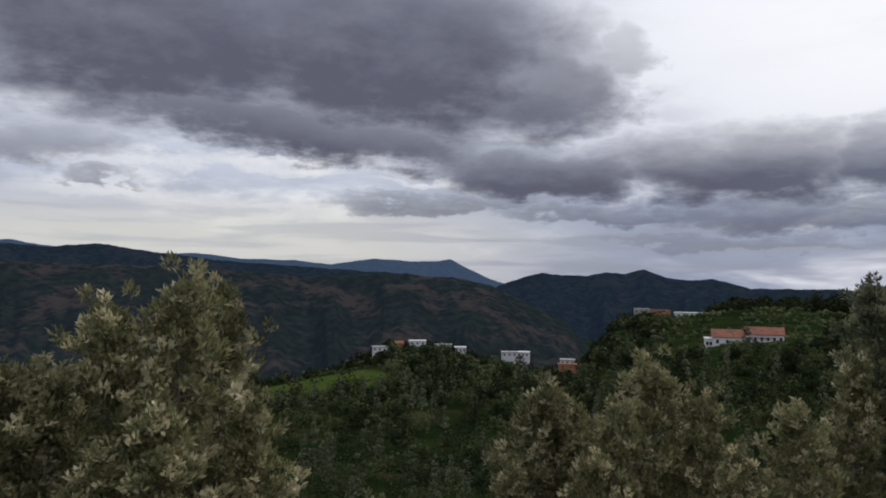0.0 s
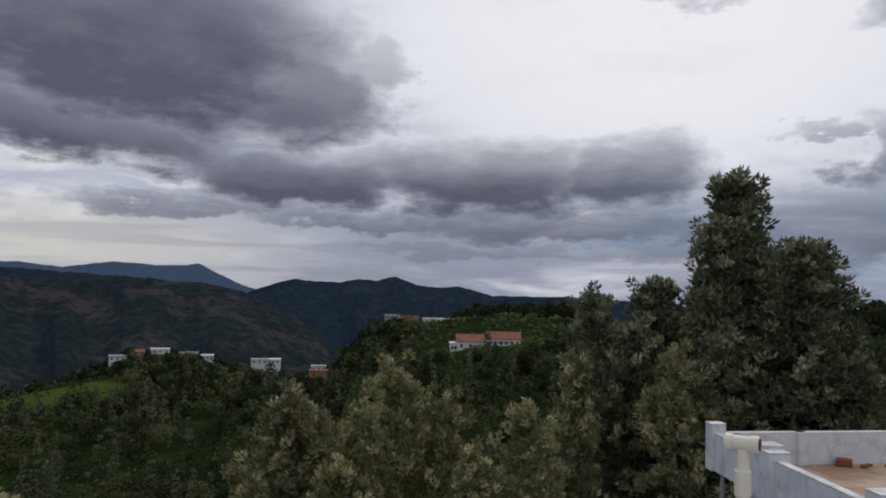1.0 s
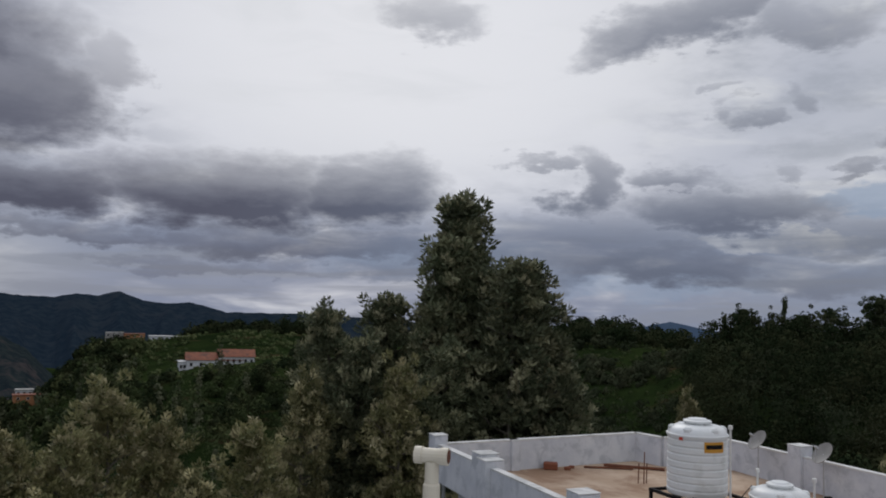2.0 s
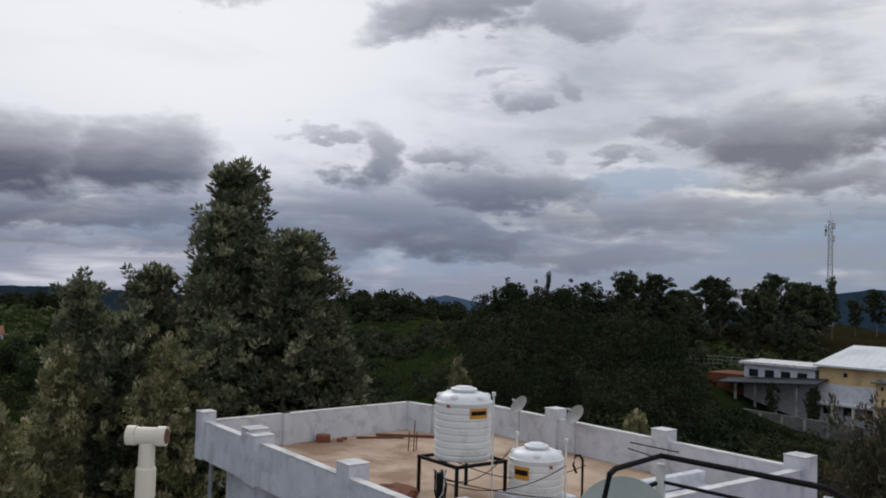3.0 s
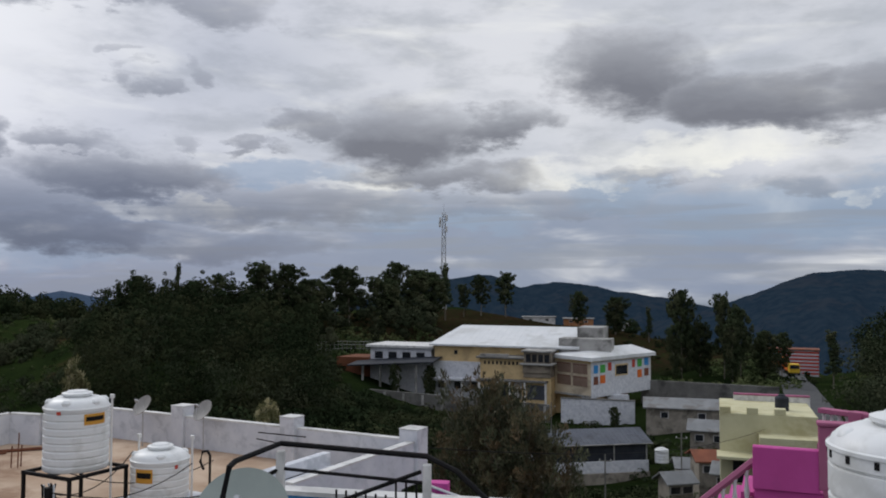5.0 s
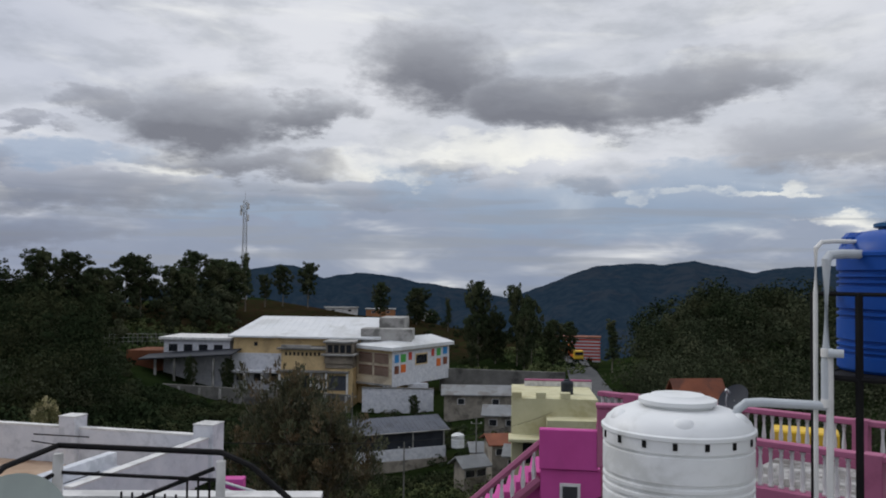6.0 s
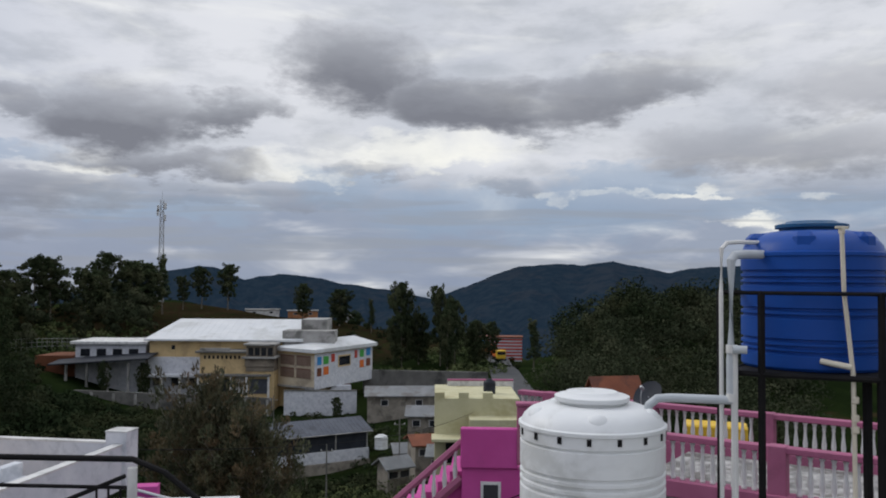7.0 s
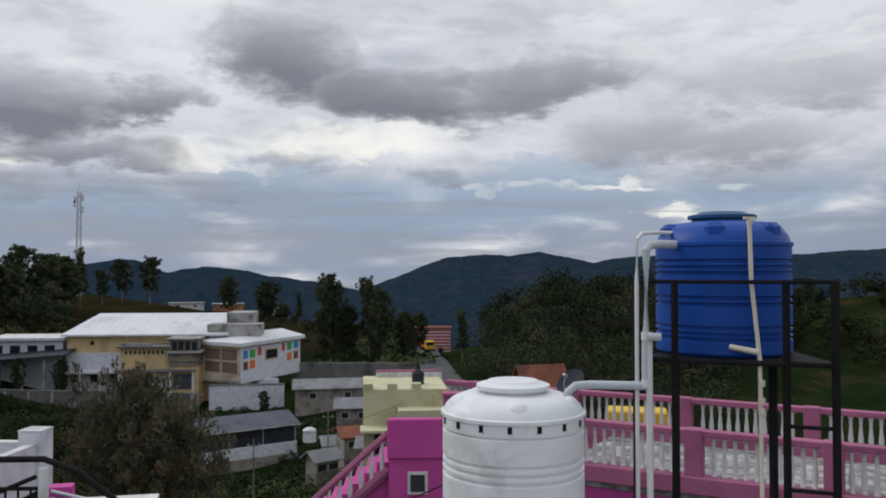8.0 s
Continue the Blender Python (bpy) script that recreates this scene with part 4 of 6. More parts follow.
tp = thing("tank_pipework", "thin white plastic pipes beside the terrace tanks", "pipe", (0, 0, 0))
for (u, v, z0, z1) in ((6.05, 2.62, -3.55, -1.80), (5.86, 3.35, -3.5, -2.55), (6.95, 3.45, -3.5, -2.50)):
    a, b = on_roof(u, v, z0), on_roof(u, v, z1)
    part("pipe", tube([a, b], 0.018, 8), "pvc", tp)
    part("cap", lathe([(0.02, -0.03), (0.036, -0.03), (0.036, 0.03), (0.02, 0.035)], 10, at=tuple(b)), "pvc", tp)
for u, v, h in ((2.44, 6.55, 0.88), (4.12, 6.65, 0.88)):
    p = on_roof(u, v, FLOOR)
    satellite_dish(tuple(p), (-0.42, -0.66, 0.62), 0.23, "dish_worn", "small grey satellite dish against the terrace parapet", h)

# bits left on the terrace
def rod(points, r, name, label, mat, cat):
    o = part(name, tube([on_roof(*p) for p in points], r, 6), mat)
    return tagged(o, label, cat)


for i, (u, v) in enumerate(((1.85, 3.85), (1.95, 3.92), (1.9, 4.02))):
    rod([(u, v, FLOOR), (u + 0.02, v, FLOOR + 0.42 + 0.25 * (i % 2))], 0.012, "starter_bar", "rusty steel starter bar rising from the terrace", "rust", "rebar")
rod([(0.0, 4.2, FLOOR + 0.03), (0.9, 5.25, FLOOR + 0.04)], 0.035, "scrap_pole", "rusty pole lying along the parapet", "rust", "pole")
rod([(0.1, 3.6, FLOOR + 0.03), (0.6, 4.6, FLOOR + 0.03)], 0.025, "scrap_pole", "rusty pole lying along the parapet", "rust", "pole")
for u, v, s in ((0.05, 2.75, 0.16), (0.2, 3.1, 0.07), (0.05, 3.3, 0.06)):
    bm = boxes((-s, s, -s * 0.7, s * 0.7, 0, s), bevel=s * 0.15)
    o = tagged(part("brick_rubble", bm, "clay_tile"), "broken red brick by the parapet", "brick")
    o.matrix_basis = Matrix.Translation(on_roof(u, v, FLOOR)) @ pose(0, 0, 0, 0, 0, 20 + 90 * s)
o = tagged(part("rust_sheet", boxes((-0.02, 0.02, -0.2, 0.2, 0, 0.55), bevel=0.004), "rust"), "rusty sheet leaning at the parapet", "metal sheet")
o.matrix_basis = Matrix.Translation(on_roof(0.58, 6.1, FLOOR)) @ pose(0, 0, 0, 0, 0, ROOF_TURN)
heap = bmesh.new()
bmesh.ops.create_icosphere(heap, subdivisions=3, radius=0.4)
for v in heap.verts:
    v.co.z *= 0.35
    v.co += v.co.normalized() * 0.1 * noise.noise(v.co * 7)
o = tagged(part("coir_heap", heap, "rust"), "heap of brown coir on the terrace", "heap")
o.location = on_roof(5.0, 1.35, FLOOR + 0.08)
hoop = thing("pipe_hoop", "bent black pipe standing behind the small tank", "pipe")
part("pipe", tube([on_roof(6.72, 4.1, FLOOR), on_roof(6.72, 4.1, -2.93), on_roof(6.66, 4.1, -2.86), on_roof(6.55, 4.1, -2.88), on_roof(6.50, 4.1, -3.05), on_roof(6.58, 4.1, -3.18)], 0.022, 8), "black_steel", hoop)

# bundle of cables on a post by the near parapet
cab = thing("cable_post", "dark post wrapped in bundled cables", "post", tuple(on_roof(6.55, 1.15, FLOOR)))
part("post", tube([(0, 0, 0), (0, 0, 0.75)], 0.06, 10), "black_steel", cab)
random.seed(4)
for i in range(9):
    a = random.uniform(0, 6.28)
    pts = [(0.08 * math.cos(a + k * 0.3) + random.uniform(-0.03, 0.03), 0.08 * math.sin(a + k * 0.3), 0.02 + 0.11 * k) for k in range(8)]
    part("cable", tube(pts, 0.013, 5), "black_steel" if i % 3 else "pvc_grey", cab)

for p, q in (((6.5, 1.2, -2.95), (6.0, 3.1, -2.75)), ((6.5, 1.2, -3.0), (7.0, 3.4, -2.9)), ((6.6, 1.1, -2.9), (9.0, 4.0, -2.9)), ((5.9, 2.0, -2.9), (6.8, 4.1, -3.0))):
    a, b = on_roof(*p), on_roof(*q)
    pts = [a.lerp(b, k / 8) - Vector((0, 0, 0.25 * 4 * (k / 8) * (1 - k / 8))) for k in range(9)]
    loc = Matrix.Translation(on_roof(6.55, 1.15, FLOOR)).inverted()
    part("loose_cable", tube([loc @ w_ for w_ in pts], 0.008, 5), "black_steel", cab)


# ---------- pink house ----------
PU, PV = Vector((0.627, -0.779, 0)), Vector((0.779, 0.627, 0))
PA = Vector((7.56, 12.32, EYE))
PB = Matrix(((PU.x, PV.x, 0, PA.x), (PU.y, PV.y, 0, PA.y), (0, 0, 1, PA.z), (0, 0, 0, 1)))
pk = new("pink_house")
pk.matrix_basis = PB
tagged(pk, "magenta house with a white-balustered roof terrace", "house", kind="structure")
part("wall", boxes((-0.6, 9.0, 0.05, 3.3, -12.5, -3.75), bevel=0.02), "pink", pk)
part("terrace", boxes((-0.6, 9.0, 0.0, 3.4, -3.75, -3.5), bevel=0.01), "pebble", pk, "mottled grey terrace floor")
part("beam", boxes((-0.5, 9.0, -0.16, 0.16, -3.62, -3.34), bevel=0.015), "pink_dull", pk)

BALUSTER = lathe([(0.045, 0), (0.045, 0.03), (0.028, 0.05), (0.040, 0.14), (0.046, 0.20), (0.030, 0.33), (0.024, 0.42), (0.036, 0.46), (0.026, 0.49), (0.045, 0.53), (0.045, 0.56)], 10)
bal_mesh = bpy.data.meshes.new("baluster")
BALUSTER.to_mesh(bal_mesh)
BALUSTER.free()
bal_mesh.materials.append(M["cream_rail"])
bal_mesh.polygons.foreach_set("use_smooth", [True] * len(bal_mesh.polygons))


def balustrade(parent, p, q, z0, z1, step=0.165, post_every=1.9, w=0.11, start=0.0):
    """Balusters between posts with a rail on top, from p to q in the parent's plan; z0, z1: foot and top."""
    d = Vector((q[0] - p[0], q[1] - p[1]))
    L = d.length
    d.normalize()
    m0 = Matrix.Translation((p[0], p[1], 0)) @ Matrix.Rotation(math.atan2(d.y, d.x), 4, "Z")
    bm = bmesh.new()
    box(bm, 0, L, -w, w, z1 - 0.10, z1, 0.012, m0)
    part("hand_rail", bm, "pink_dull", parent)
    posts = [start + post_every * i for i in range(int((L - start) / post_every) + 1)]
    for s in posts:
        bm = bmesh.new()
        box(bm, s - 0.14, s + 0.14, -w - 0.02, w + 0.02, z0 - 0.02, z1 + 0.012, 0.01, m0)
        part("pier", bm, "pink_dull", parent)
    k = (z1 - 0.10 - z0) / 0.56
    s = 0.08
    while s < L - 0.05:
        if all(abs(s - q2) > 0.2 for q2 in posts):
            o = new("baluster", bal_mesh)
            o.parent = parent
            o.matrix_basis = m0 @ Matrix.Translation((s, 0, z0)) @ Matrix.Diagonal((1, 1, k, 1))
        s += step


balustrade(pk, (-0.45, 0), (9.0, 0), -3.34, -2.60, start=0.2, post_every=2.05)
balustrade(pk, (-4.6, 3.2), (9.0, 3.2), -3.34, -2.60, start=0.8, post_every=2.35)
part("far_kerb", boxes((-4.6, 9.0, 3.05, 3.35, -12.0, -3.34)), "pink_dull", pk)

# stair block in front, with its own stepped parapets
sb = new("stair_block")
tagged(sb, "bright magenta stair tower with small square window", "stair tower", kind="structure")
SB = Matrix.Translation((4.50, 14.05, EYE)) @ Matrix.Rotation(radians(-20), 4, "Z")
sb.matrix_basis = SB
part("wall", boxes((0.0, 1.05, 0.0, 2.6, -12.5, -3.38), bevel=0.015), "pink", sb)
part("parapet_block", boxes((-0.02, 1.0, -0.06, 0.14, -3.38, -2.68), bevel=0.015), "pink", sb)
part("side_parapet", boxes((0.98, 1.45, -0.10, 0.12, -3.30, -2.27), bevel=0.015), "pink_dull", sb)
part("side_cap", boxes((0.96, 1.48, -0.13, 0.15, -2.27, -2.21), bevel=0.01), "pink_dull", sb)
wn = part("window", boxes((0.34, 0.70, -0.03, 0.02, -4.02, -3.62), bevel=0.004), "cream_rail", sb, "small window in a white frame")
part("pane", boxes((0.39, 0.65, -0.045, -0.02, -3.97, -3.67)), "glass_dark", wn)
st = bmesh.new()
for i in range(8):
    box(st, -0.22 * (i + 1), -0.22 * i, 0.2, 1.5, -4.4 - 0.19 * (i + 1), -3.5 - 0.19 * i)
part("stair", st, "pink", sb)
for y in (0.12,):
    hr = tube([(-1.95, y, -4.70), (0.0, y, -2.95)], 0.07, 6)
    part("hand_rail", hr, "pink_dull", sb)
    lo = tube([(-1.95, y, -5.30), (0.0, y, -3.60)], 0.09, 6)
    part("string", lo, "pink_dull", sb)
    for i in range(10):
        x = -0.12 - 0.19 * i
        o = new("baluster", bal_mesh)
        o.parent = sb
        o.matrix_basis = Matrix.Translation((x, y, -3.56 + x * 0.885)) @ Matrix.Diagonal((1, 1, 1.0, 1))

# dark dish, yellow wall and grille seen past the pink terrace
satellite_dish((7.62, 12.96, EYE - 3.5), (-0.72, -0.30, 0.66), 0.27, "dark_net", "black satellite dish on the pink terrace", 1.42)
yw = thing("yellow_block", "yellow painted wall on a house beyond the terrace", "wall", (14.8, 21.3, EYE - 10.3), -35)
part("body", boxes((-0.9, 0.9, -0.5, 0.5, 5.2, 6.0), bevel=0.05), "yellow_paint", yw)
part("base", boxes((-1.2, 1.2, -0.8, 0.8, 0, 5.2), bevel=0.05), "grey_wall", yw)
gr = thing("stair_grille", "white bar grille over a pink wall below the railing", "grille", (0, 0, EYE))
part("wall", prism([(-0.62, 8.60), (-0.40, 8.57), (-0.38, 8.72), (-0.60, 8.75)], -11.5, -2.06), "pink", gr)
for i in range(6):
    part("bar", tube([(-0.58, 8.56, -2.08 - 0.07 * i), (0.0, 8.49, -2.26 - 0.07 * i)], 0.014, 6), "cream_rail", gr)

# ---------- buildings across the dip ----------
def gable_bm(L, W, h0, h1, over=0.4, th=0.12):
    """Two roof slopes over a plan L by W, ridge along x, eaves at h0 and ridge at h1."""
    bm = bmesh.new()
    for s in (-1, 1):
        e, r = (W / 2 + over) * s, 0.0
        he = h0 - over * (h1 - h0) / (W / 2)
        v = [bm.verts.new(p) for p in ((-L / 2 - over, e, he), (L / 2 + over, e, he), (L / 2 + over, r, h1), (-L / 2 - over, r, h1),
                                       (-L / 2 - over, e, he + th), (L / 2 + over, e, he + th), (L / 2 + over, r, h1 + th), (-L / 2 - over, r, h1 + th))]
        for f in ((0, 1, 2, 3), (4, 5, 6, 7), (0, 1, 5, 4), (1, 2, 6, 5), (2, 3, 7, 6), (3, 0, 4, 7)):
            bm.faces.new([v[i] for i in f])
    bmesh.ops.recalc_face_normals(bm, faces=bm.faces)
    return bm


def gable_walls(L, W, h0, h1, z0=0.0):
    bm = bmesh.new()
    a = [bm.verts.new(p) for p in ((-L / 2, -W / 2, z0), (-L / 2, W / 2, z0), (-L / 2, W / 2, h0), (-L / 2, 0, h1 - 0.02), (-L / 2, -W / 2, h0))]
    b = [bm.verts.new((L / 2, v.co.y, v.co.z)) for v in a]
    bm.faces.new(a)
    bm.faces.new(b[::-1])
    for i in range(5):
        bm.faces.new((a[i], a[(i + 1) % 5], b[(i + 1) % 5], b[i]))
    bmesh.ops.recalc_face_normals(bm, faces=bm.faces)
    return bm


# tea factory: hall, annexes and office wing
FX = Matrix.Translation((-6.9, 129.5, EYE)) @ Matrix.Rotation(radians(-17), 4, "Z")
fa = new("factory")
fa.matrix_basis = FX
tagged(fa, "long yellow factory hall with a pale sheet-metal roof", "factory")
hall = bmesh.new()
box(hall, 0, 22.5, 0, 16, -20, -9.4, 0.03)
part("hall_wall", hall, "cream_wall", fa)
part("lower_wall", boxes((-0.12, 8.7, -0.14, 0.1, -20, -12.0), bevel=0.02), "white_wall", fa, "whitewashed lower wall")
rf = bmesh.new()
v = [rf.verts.new(p) for p in ((-0.6, -0.9, -9.35), (22.9, -0.9, -9.35), (22.9, 8, -6.75), (2.0, 8, -6.75), (-0.6, 16.8, -9.35), (22.9, 16.8, -9.35),
                               (-0.6, -0.9, -9.60), (22.9, -0.9, -9.60), (-0.6, 16.8, -9.60), (22.9, 16.8, -9.60))]
for f in ((0, 1, 2, 3), (3, 2, 5, 4), (0, 3, 4), (1, 5, 2), (0, 6, 7, 1), (4, 5, 9, 8), (0, 4, 8, 6), (1, 7, 9, 5), (6, 8, 9, 7)):
    rf.faces.new([v[i] for i in f])
bmesh.ops.recalc_face_normals(rf, faces=rf.faces)
roof = part("roof", rf, "metal_roof", fa)
for i in range(21):
    x = 2.2 + i * 1.0
    part("roof_seam", tube([(x, -0.9, -9.34), (x, 7.9, -6.76)], 0.016, 4), "metal_roof", roof)
for i in range(6):
    x = 0.6 + 3.3 * i
    part("pilaster", boxes((x, x + 0.22, -0.10, 0.06, -12.0, -9.6), bevel=0.01), "cream_wall", fa)
part("side_block", boxes((22.0, 25.8, 3.0, 9.0, -11, -6.5), bevel=0.05), "grey_wall", fa, "grey concrete block beside the roof")
part("side_step", boxes((19.8, 27.5, -0.3, 3.2, -11, -8.0), bevel=0.05), "grey_wall", fa)
part("annexe", boxes((8.6, 15.6, -3.6, 0.05, -20, -11.0), bevel=0.03), "cream_wall", fa)
part("annexe_slab", boxes((8.1, 15.4, -4.3, 0.3, -11.0, -10.75), bevel=0.03), "old_concrete", fa)
part("annexe_parapet", boxes((8.6, 13.0, -3.7, -3.5, -10.75, -10.35), bevel=0.03), "grey_wall", fa)
part("grey_bay", boxes((15.4, 19.4, -4.2, 0.05, -13.6, -9.9), bevel=0.03), "brown_concrete", fa, "unpainted brown-stained concrete bay")
part("bay_base", boxes((15.6, 19.4, -4.0, 0.05, -20, -13.6), bevel=0.03), "cream_wall", fa)
part("bay_slab", boxes((14.9, 19.8, -4.9, 0.3, -11.75, -11.5), bevel=0.03), "grey_wall", fa)
part("bay_slab", boxes((15.1, 19.6, -4.7, 0.3, -9.9, -9.65), bevel=0.03), "grey_wall", fa)
part("bay_wall", boxes((15.3, 19.5, -4.45, -4.2, -12.9, -11.75), bevel=0.02), "brown_concrete", fa)
for i in range(4):
    part("bay_opening", boxes((15.75 + 0.92 * i, 16.45 + 0.92 * i, -4.26, -4.1, -11.35, -10.2)), "glass_dark", fa)
for i in range(9):
    part("vent_hole", boxes((9.2 + 0.62 * i, 9.5 + 0.62 * i, -3.66, -3.5, -11.9, -11.4)), "glass_dark", fa)
part("veranda_slab", boxes((8.4, 19.0, -5.2, -3.5, -14.25, -14.0), bevel=0.03), "old_concrete", fa)
part("veranda_wall", boxes((8.7, 12.0, -4.9, -4.7, -17.5, -15.2), bevel=0.02), "white_wall", fa)
for x in (8.7, 11.6, 13.4, 15.6, 18.7):
    part("veranda_post", boxes((x, x + 0.28, -5.1, -4.85, -19.0, -14.25), bevel=0.02), "cream_rail", fa)
for x0, x1, y, z0, z1, m in ((11.9, 12.9, -3.68, -16.9, -14.8, "dark_net"), (13.7, 15.0, -3.68, -16.9, -14.5, "cream_rail"), (15.9, 18.5, -4.1, -16.8, -14.7, "slate_sheet")):
    part("door", boxes((x0, x1, y, y + 0.15, z0, z1), bevel=0.01), m, fa)
part("ledge", boxes((-0.6, 8.5, -2.3, 0.0, -14.75, -14.45), bevel=0.02), "white_wall", fa)
for i in range(4):
    part("ledge_post", boxes((-0.3 + 2.7 * i, 0.0 + 2.7 * i, -2.2, -1.95, -19.0, -14.75), bevel=0.02), "cream_rail", fa)
for i in range(3):
    part("window", boxes((0.7 + 2.7 * i, 2.0 + 2.7 * i, -0.26, -0.1, -16.2, -15.1)), "glass_dark", fa)
part("wall_vent", boxes((3.3, 3.8, -0.08, 0.05, -10.9, -10.3)), "glass_dark", fa)
yard0 = thing("yard_wall", "long blackened concrete retaining wall before the factory", "wall", kind="structure")
yard0.matrix_basis = FX
fw = bmesh.new()
box(fw, -24, 20.0, -8.0, -7.6, -22.5, -15.6)
for v in fw.verts:
    if v.co.z > -16:
        v.co.z = -15.35 - 1.5 * (v.co.x + 24) / 44
part("wall", fw, "old_concrete", yard0)
for i in range(15):
    x = -23.5 + 3.05 * i
    part("buttress", boxes((x, x + 0.35, -8.12, -7.98, -22.5, -15.55 - 1.5 * (x + 24) / 44), bevel=0.02), "grey_wall", yard0)

# office wing with coloured panels
of = new("factory_office")
of.matrix_basis = Matrix.Translation((0, 0, EYE))
tagged(of, "pale yellow office wing with coloured window panels", "office")
F1, F2, F3, F4, F5 = (11.3, 122.6), (15.9, 117.0), (26.4, 127.6), (22.5, 134.0), (14.5, 131.0)
part("wall", prism([F1, F2, F3, F4, F5], -16.0, -10.8), "office_wall", of)
part("base", prism([(13.2, 123.2), (16.3, 119.6), (22.4, 126.2), (19.5, 131), (14.5, 130)], -19.6, -16.0), "cream_wall", of)
of_roof = part("roof", prism([(10.6, 122.7), (15.8, 116.1), (27.2, 127.6), (23.0, 135), (14.0, 132)], -10.8, -10.3), "metal_roof", of, "white sheet-metal roof edge")
hip = bmesh.new()
rv = [hip.verts.new((x, y, -10.3)) for x, y in ((10.6, 122.7), (15.8, 116.1), (27.2, 127.6), (23.0, 135), (14.0, 132))]
rt = [hip.verts.new(p) for p in ((16.5, 124.5, -9.5), (23.6, 128.3, -9.2))]
for f in ((rv[0], rv[1], rt[0]), (rv[1], rv[2], rt[1], rt[0]), (rv[2], rv[3], rt[1]), (rv[3], rv[4], rt[0], rt[1]), (rv[4], rv[0], rt[0])):
    hip.faces.new(f)
bmesh.ops.recalc_face_normals(hip, faces=hip.faces)
part("roof_top", hip, "metal_roof", of)


def facade_box(parent, p, q, s0, s1, z0, z1, mat, name, proud=0.08):
    """A shallow piece on the facade between plan points p and q, from s0 to s1 along it."""
    d = (Vector(q) - Vector(p)).normalized()
    n = Vector((d.y, -d.x))
    a, b = Vector(p) + d * s0, Vector(p) + d * s1
    pts = [tuple(a + n * proud), tuple(b + n * proud), tuple(b - n * 0.05), tuple(a - n * 0.05)]
    return part(name, prism(pts, z0, z1), mat, parent)


for s in (0.55, 3.75):
    for z in (-12.75, -14.55):
        lv = facade_box(of, F1, F2, s, s + 2.75, z, z + 1.45, "louvre", "louvre")
        for k in range(6):
            facade_box(lv, F1, F2, s + 0.1, s + 2.65, z + 0.10 + 0.23 * k, z + 0.17 + 0.23 * k, "rust" if k == 5 else "louvre", "slat", 0.13)
facade_box(of, F1, F2, 0.0, 7.2, -11.2, -10.8, "cream_wall", "lintel", 0.06)
facade_box(of, F1, F2, 0.0, 7.2, -16.0, -15.7, "grey_wall", "sill", 0.10)
for s, z, w, m in ((0.5, -12.6, 1.0, "cyan_paint"), (2.0, -12.6, 1.2, "green_paint"), (3.9, -12.4, 0.8, "red_paint"), (0.5, -14.2, 1.0, "clay_tile"), (2.0, -14.1, 1.2, "orange_paint"),
                   (9.9, -12.3, 0.7, "red_paint"), (11.3, -12.3, 1.1, "green_paint"), (13.1, -12.2, 1.1, "cyan_paint"), (11.3, -13.9, 1.1, "orange_paint"), (13.1, -13.8, 1.1, "clay_tile")):
    facade_box(of, F2, F3, s, s + w, z, z + 1.15, m, "panel")
wf = facade_box(of, F2, F3, 5.6, 8.8, -13.3, -11.6, "cream_wall", "window_frame")
facade_box(wf, F2, F3, 5.8, 8.6, -13.1, -11.8, "glass_dark", "pane", 0.12)
facade_box(of, F2, F3, 0.0, 14.8, -14.3, -11.05, "white_wall", "white_band", 0.03)
facade_box(of, F2, F3, 0.0, 14.8, -16.0, -14.3, "white_wall", "white_band", 0.03)
facade_box(of, F2, F3, 5.0, 9.0, -19.4, -16.0, "rust", "gate", -0.6)
part("gate_pier", boxes((18.8, 21.8, 120.6, 121.6, -19.6, -16.0), bevel=0.03), "white_wall", of)
part("gate_pier", boxes((14.8, 16.8, 118.2, 119.2, -19.6, -16.0), bevel=0.03), "white_wall", of)
yard = thing("yard_wall", "white plastered wall round the factory yard", "wall", kind="structure")
part("wall", prism([(11.6, 116.7), (21.4, 114.2), (21.5, 114.6), (11.7, 117.1)], EYE - 22, EYE - 16.0), "white_wall", yard)
part("coping", prism([(11.55, 116.6), (21.45, 114.1), (21.55, 114.7), (11.65, 117.2)], EYE - 16.0, EYE - 15.88), "old_concrete", yard)
yard2 = thing("yard_wall", "dark concrete wall behind the factory yard", "wall", kind="structure")
part("wall", prism([(25, 128), (43, 120), (43.2, 120.5), (25.2, 128.5)], EYE - 20, EYE - 14.6), "old_concrete", yard2)

# white outbuilding with a dark lean-to, uphill end of the factory
ob_ = thing("outbuilding", "low white outbuilding with a dark lean-to roof", "outbuilding", (-17.5, 133, EYE), -17)
part("wall", boxes((0, 10.5, 0, 7, -19, -10.2), bevel=0.03), "white_wall", ob_)
part("roof_edge", boxes((-0.6, 11, -0.6, 7.5, -10.2, -9.8), bevel=0.03), "cream_rail", ob_)
lt = bmesh.new()
box(lt, -2.0, 12.5, -4.5, 0.2, 0, 0.2, 0.0, Matrix.Translation((0, 0, -12.4)) @ Matrix.Rotation(radians(6), 4, "X") @ Matrix.Rotation(radians(-4), 4, "Y"))
part("lean_to_roof", lt, "dark_net", ob_)
for i in range(4):
    part("prop", boxes((0.3 + 3 * i, 0.6 + 3 * i, -4.0, -3.7, -19.5, -12.6)), "grey_wall", ob_)
for i in range(4):
    part("window", boxes((0.8 + 2.4 * i, 2.2 + 2.4 * i, -0.05, 0.05, -12.0, -10.9)), "glass_dark", ob_)
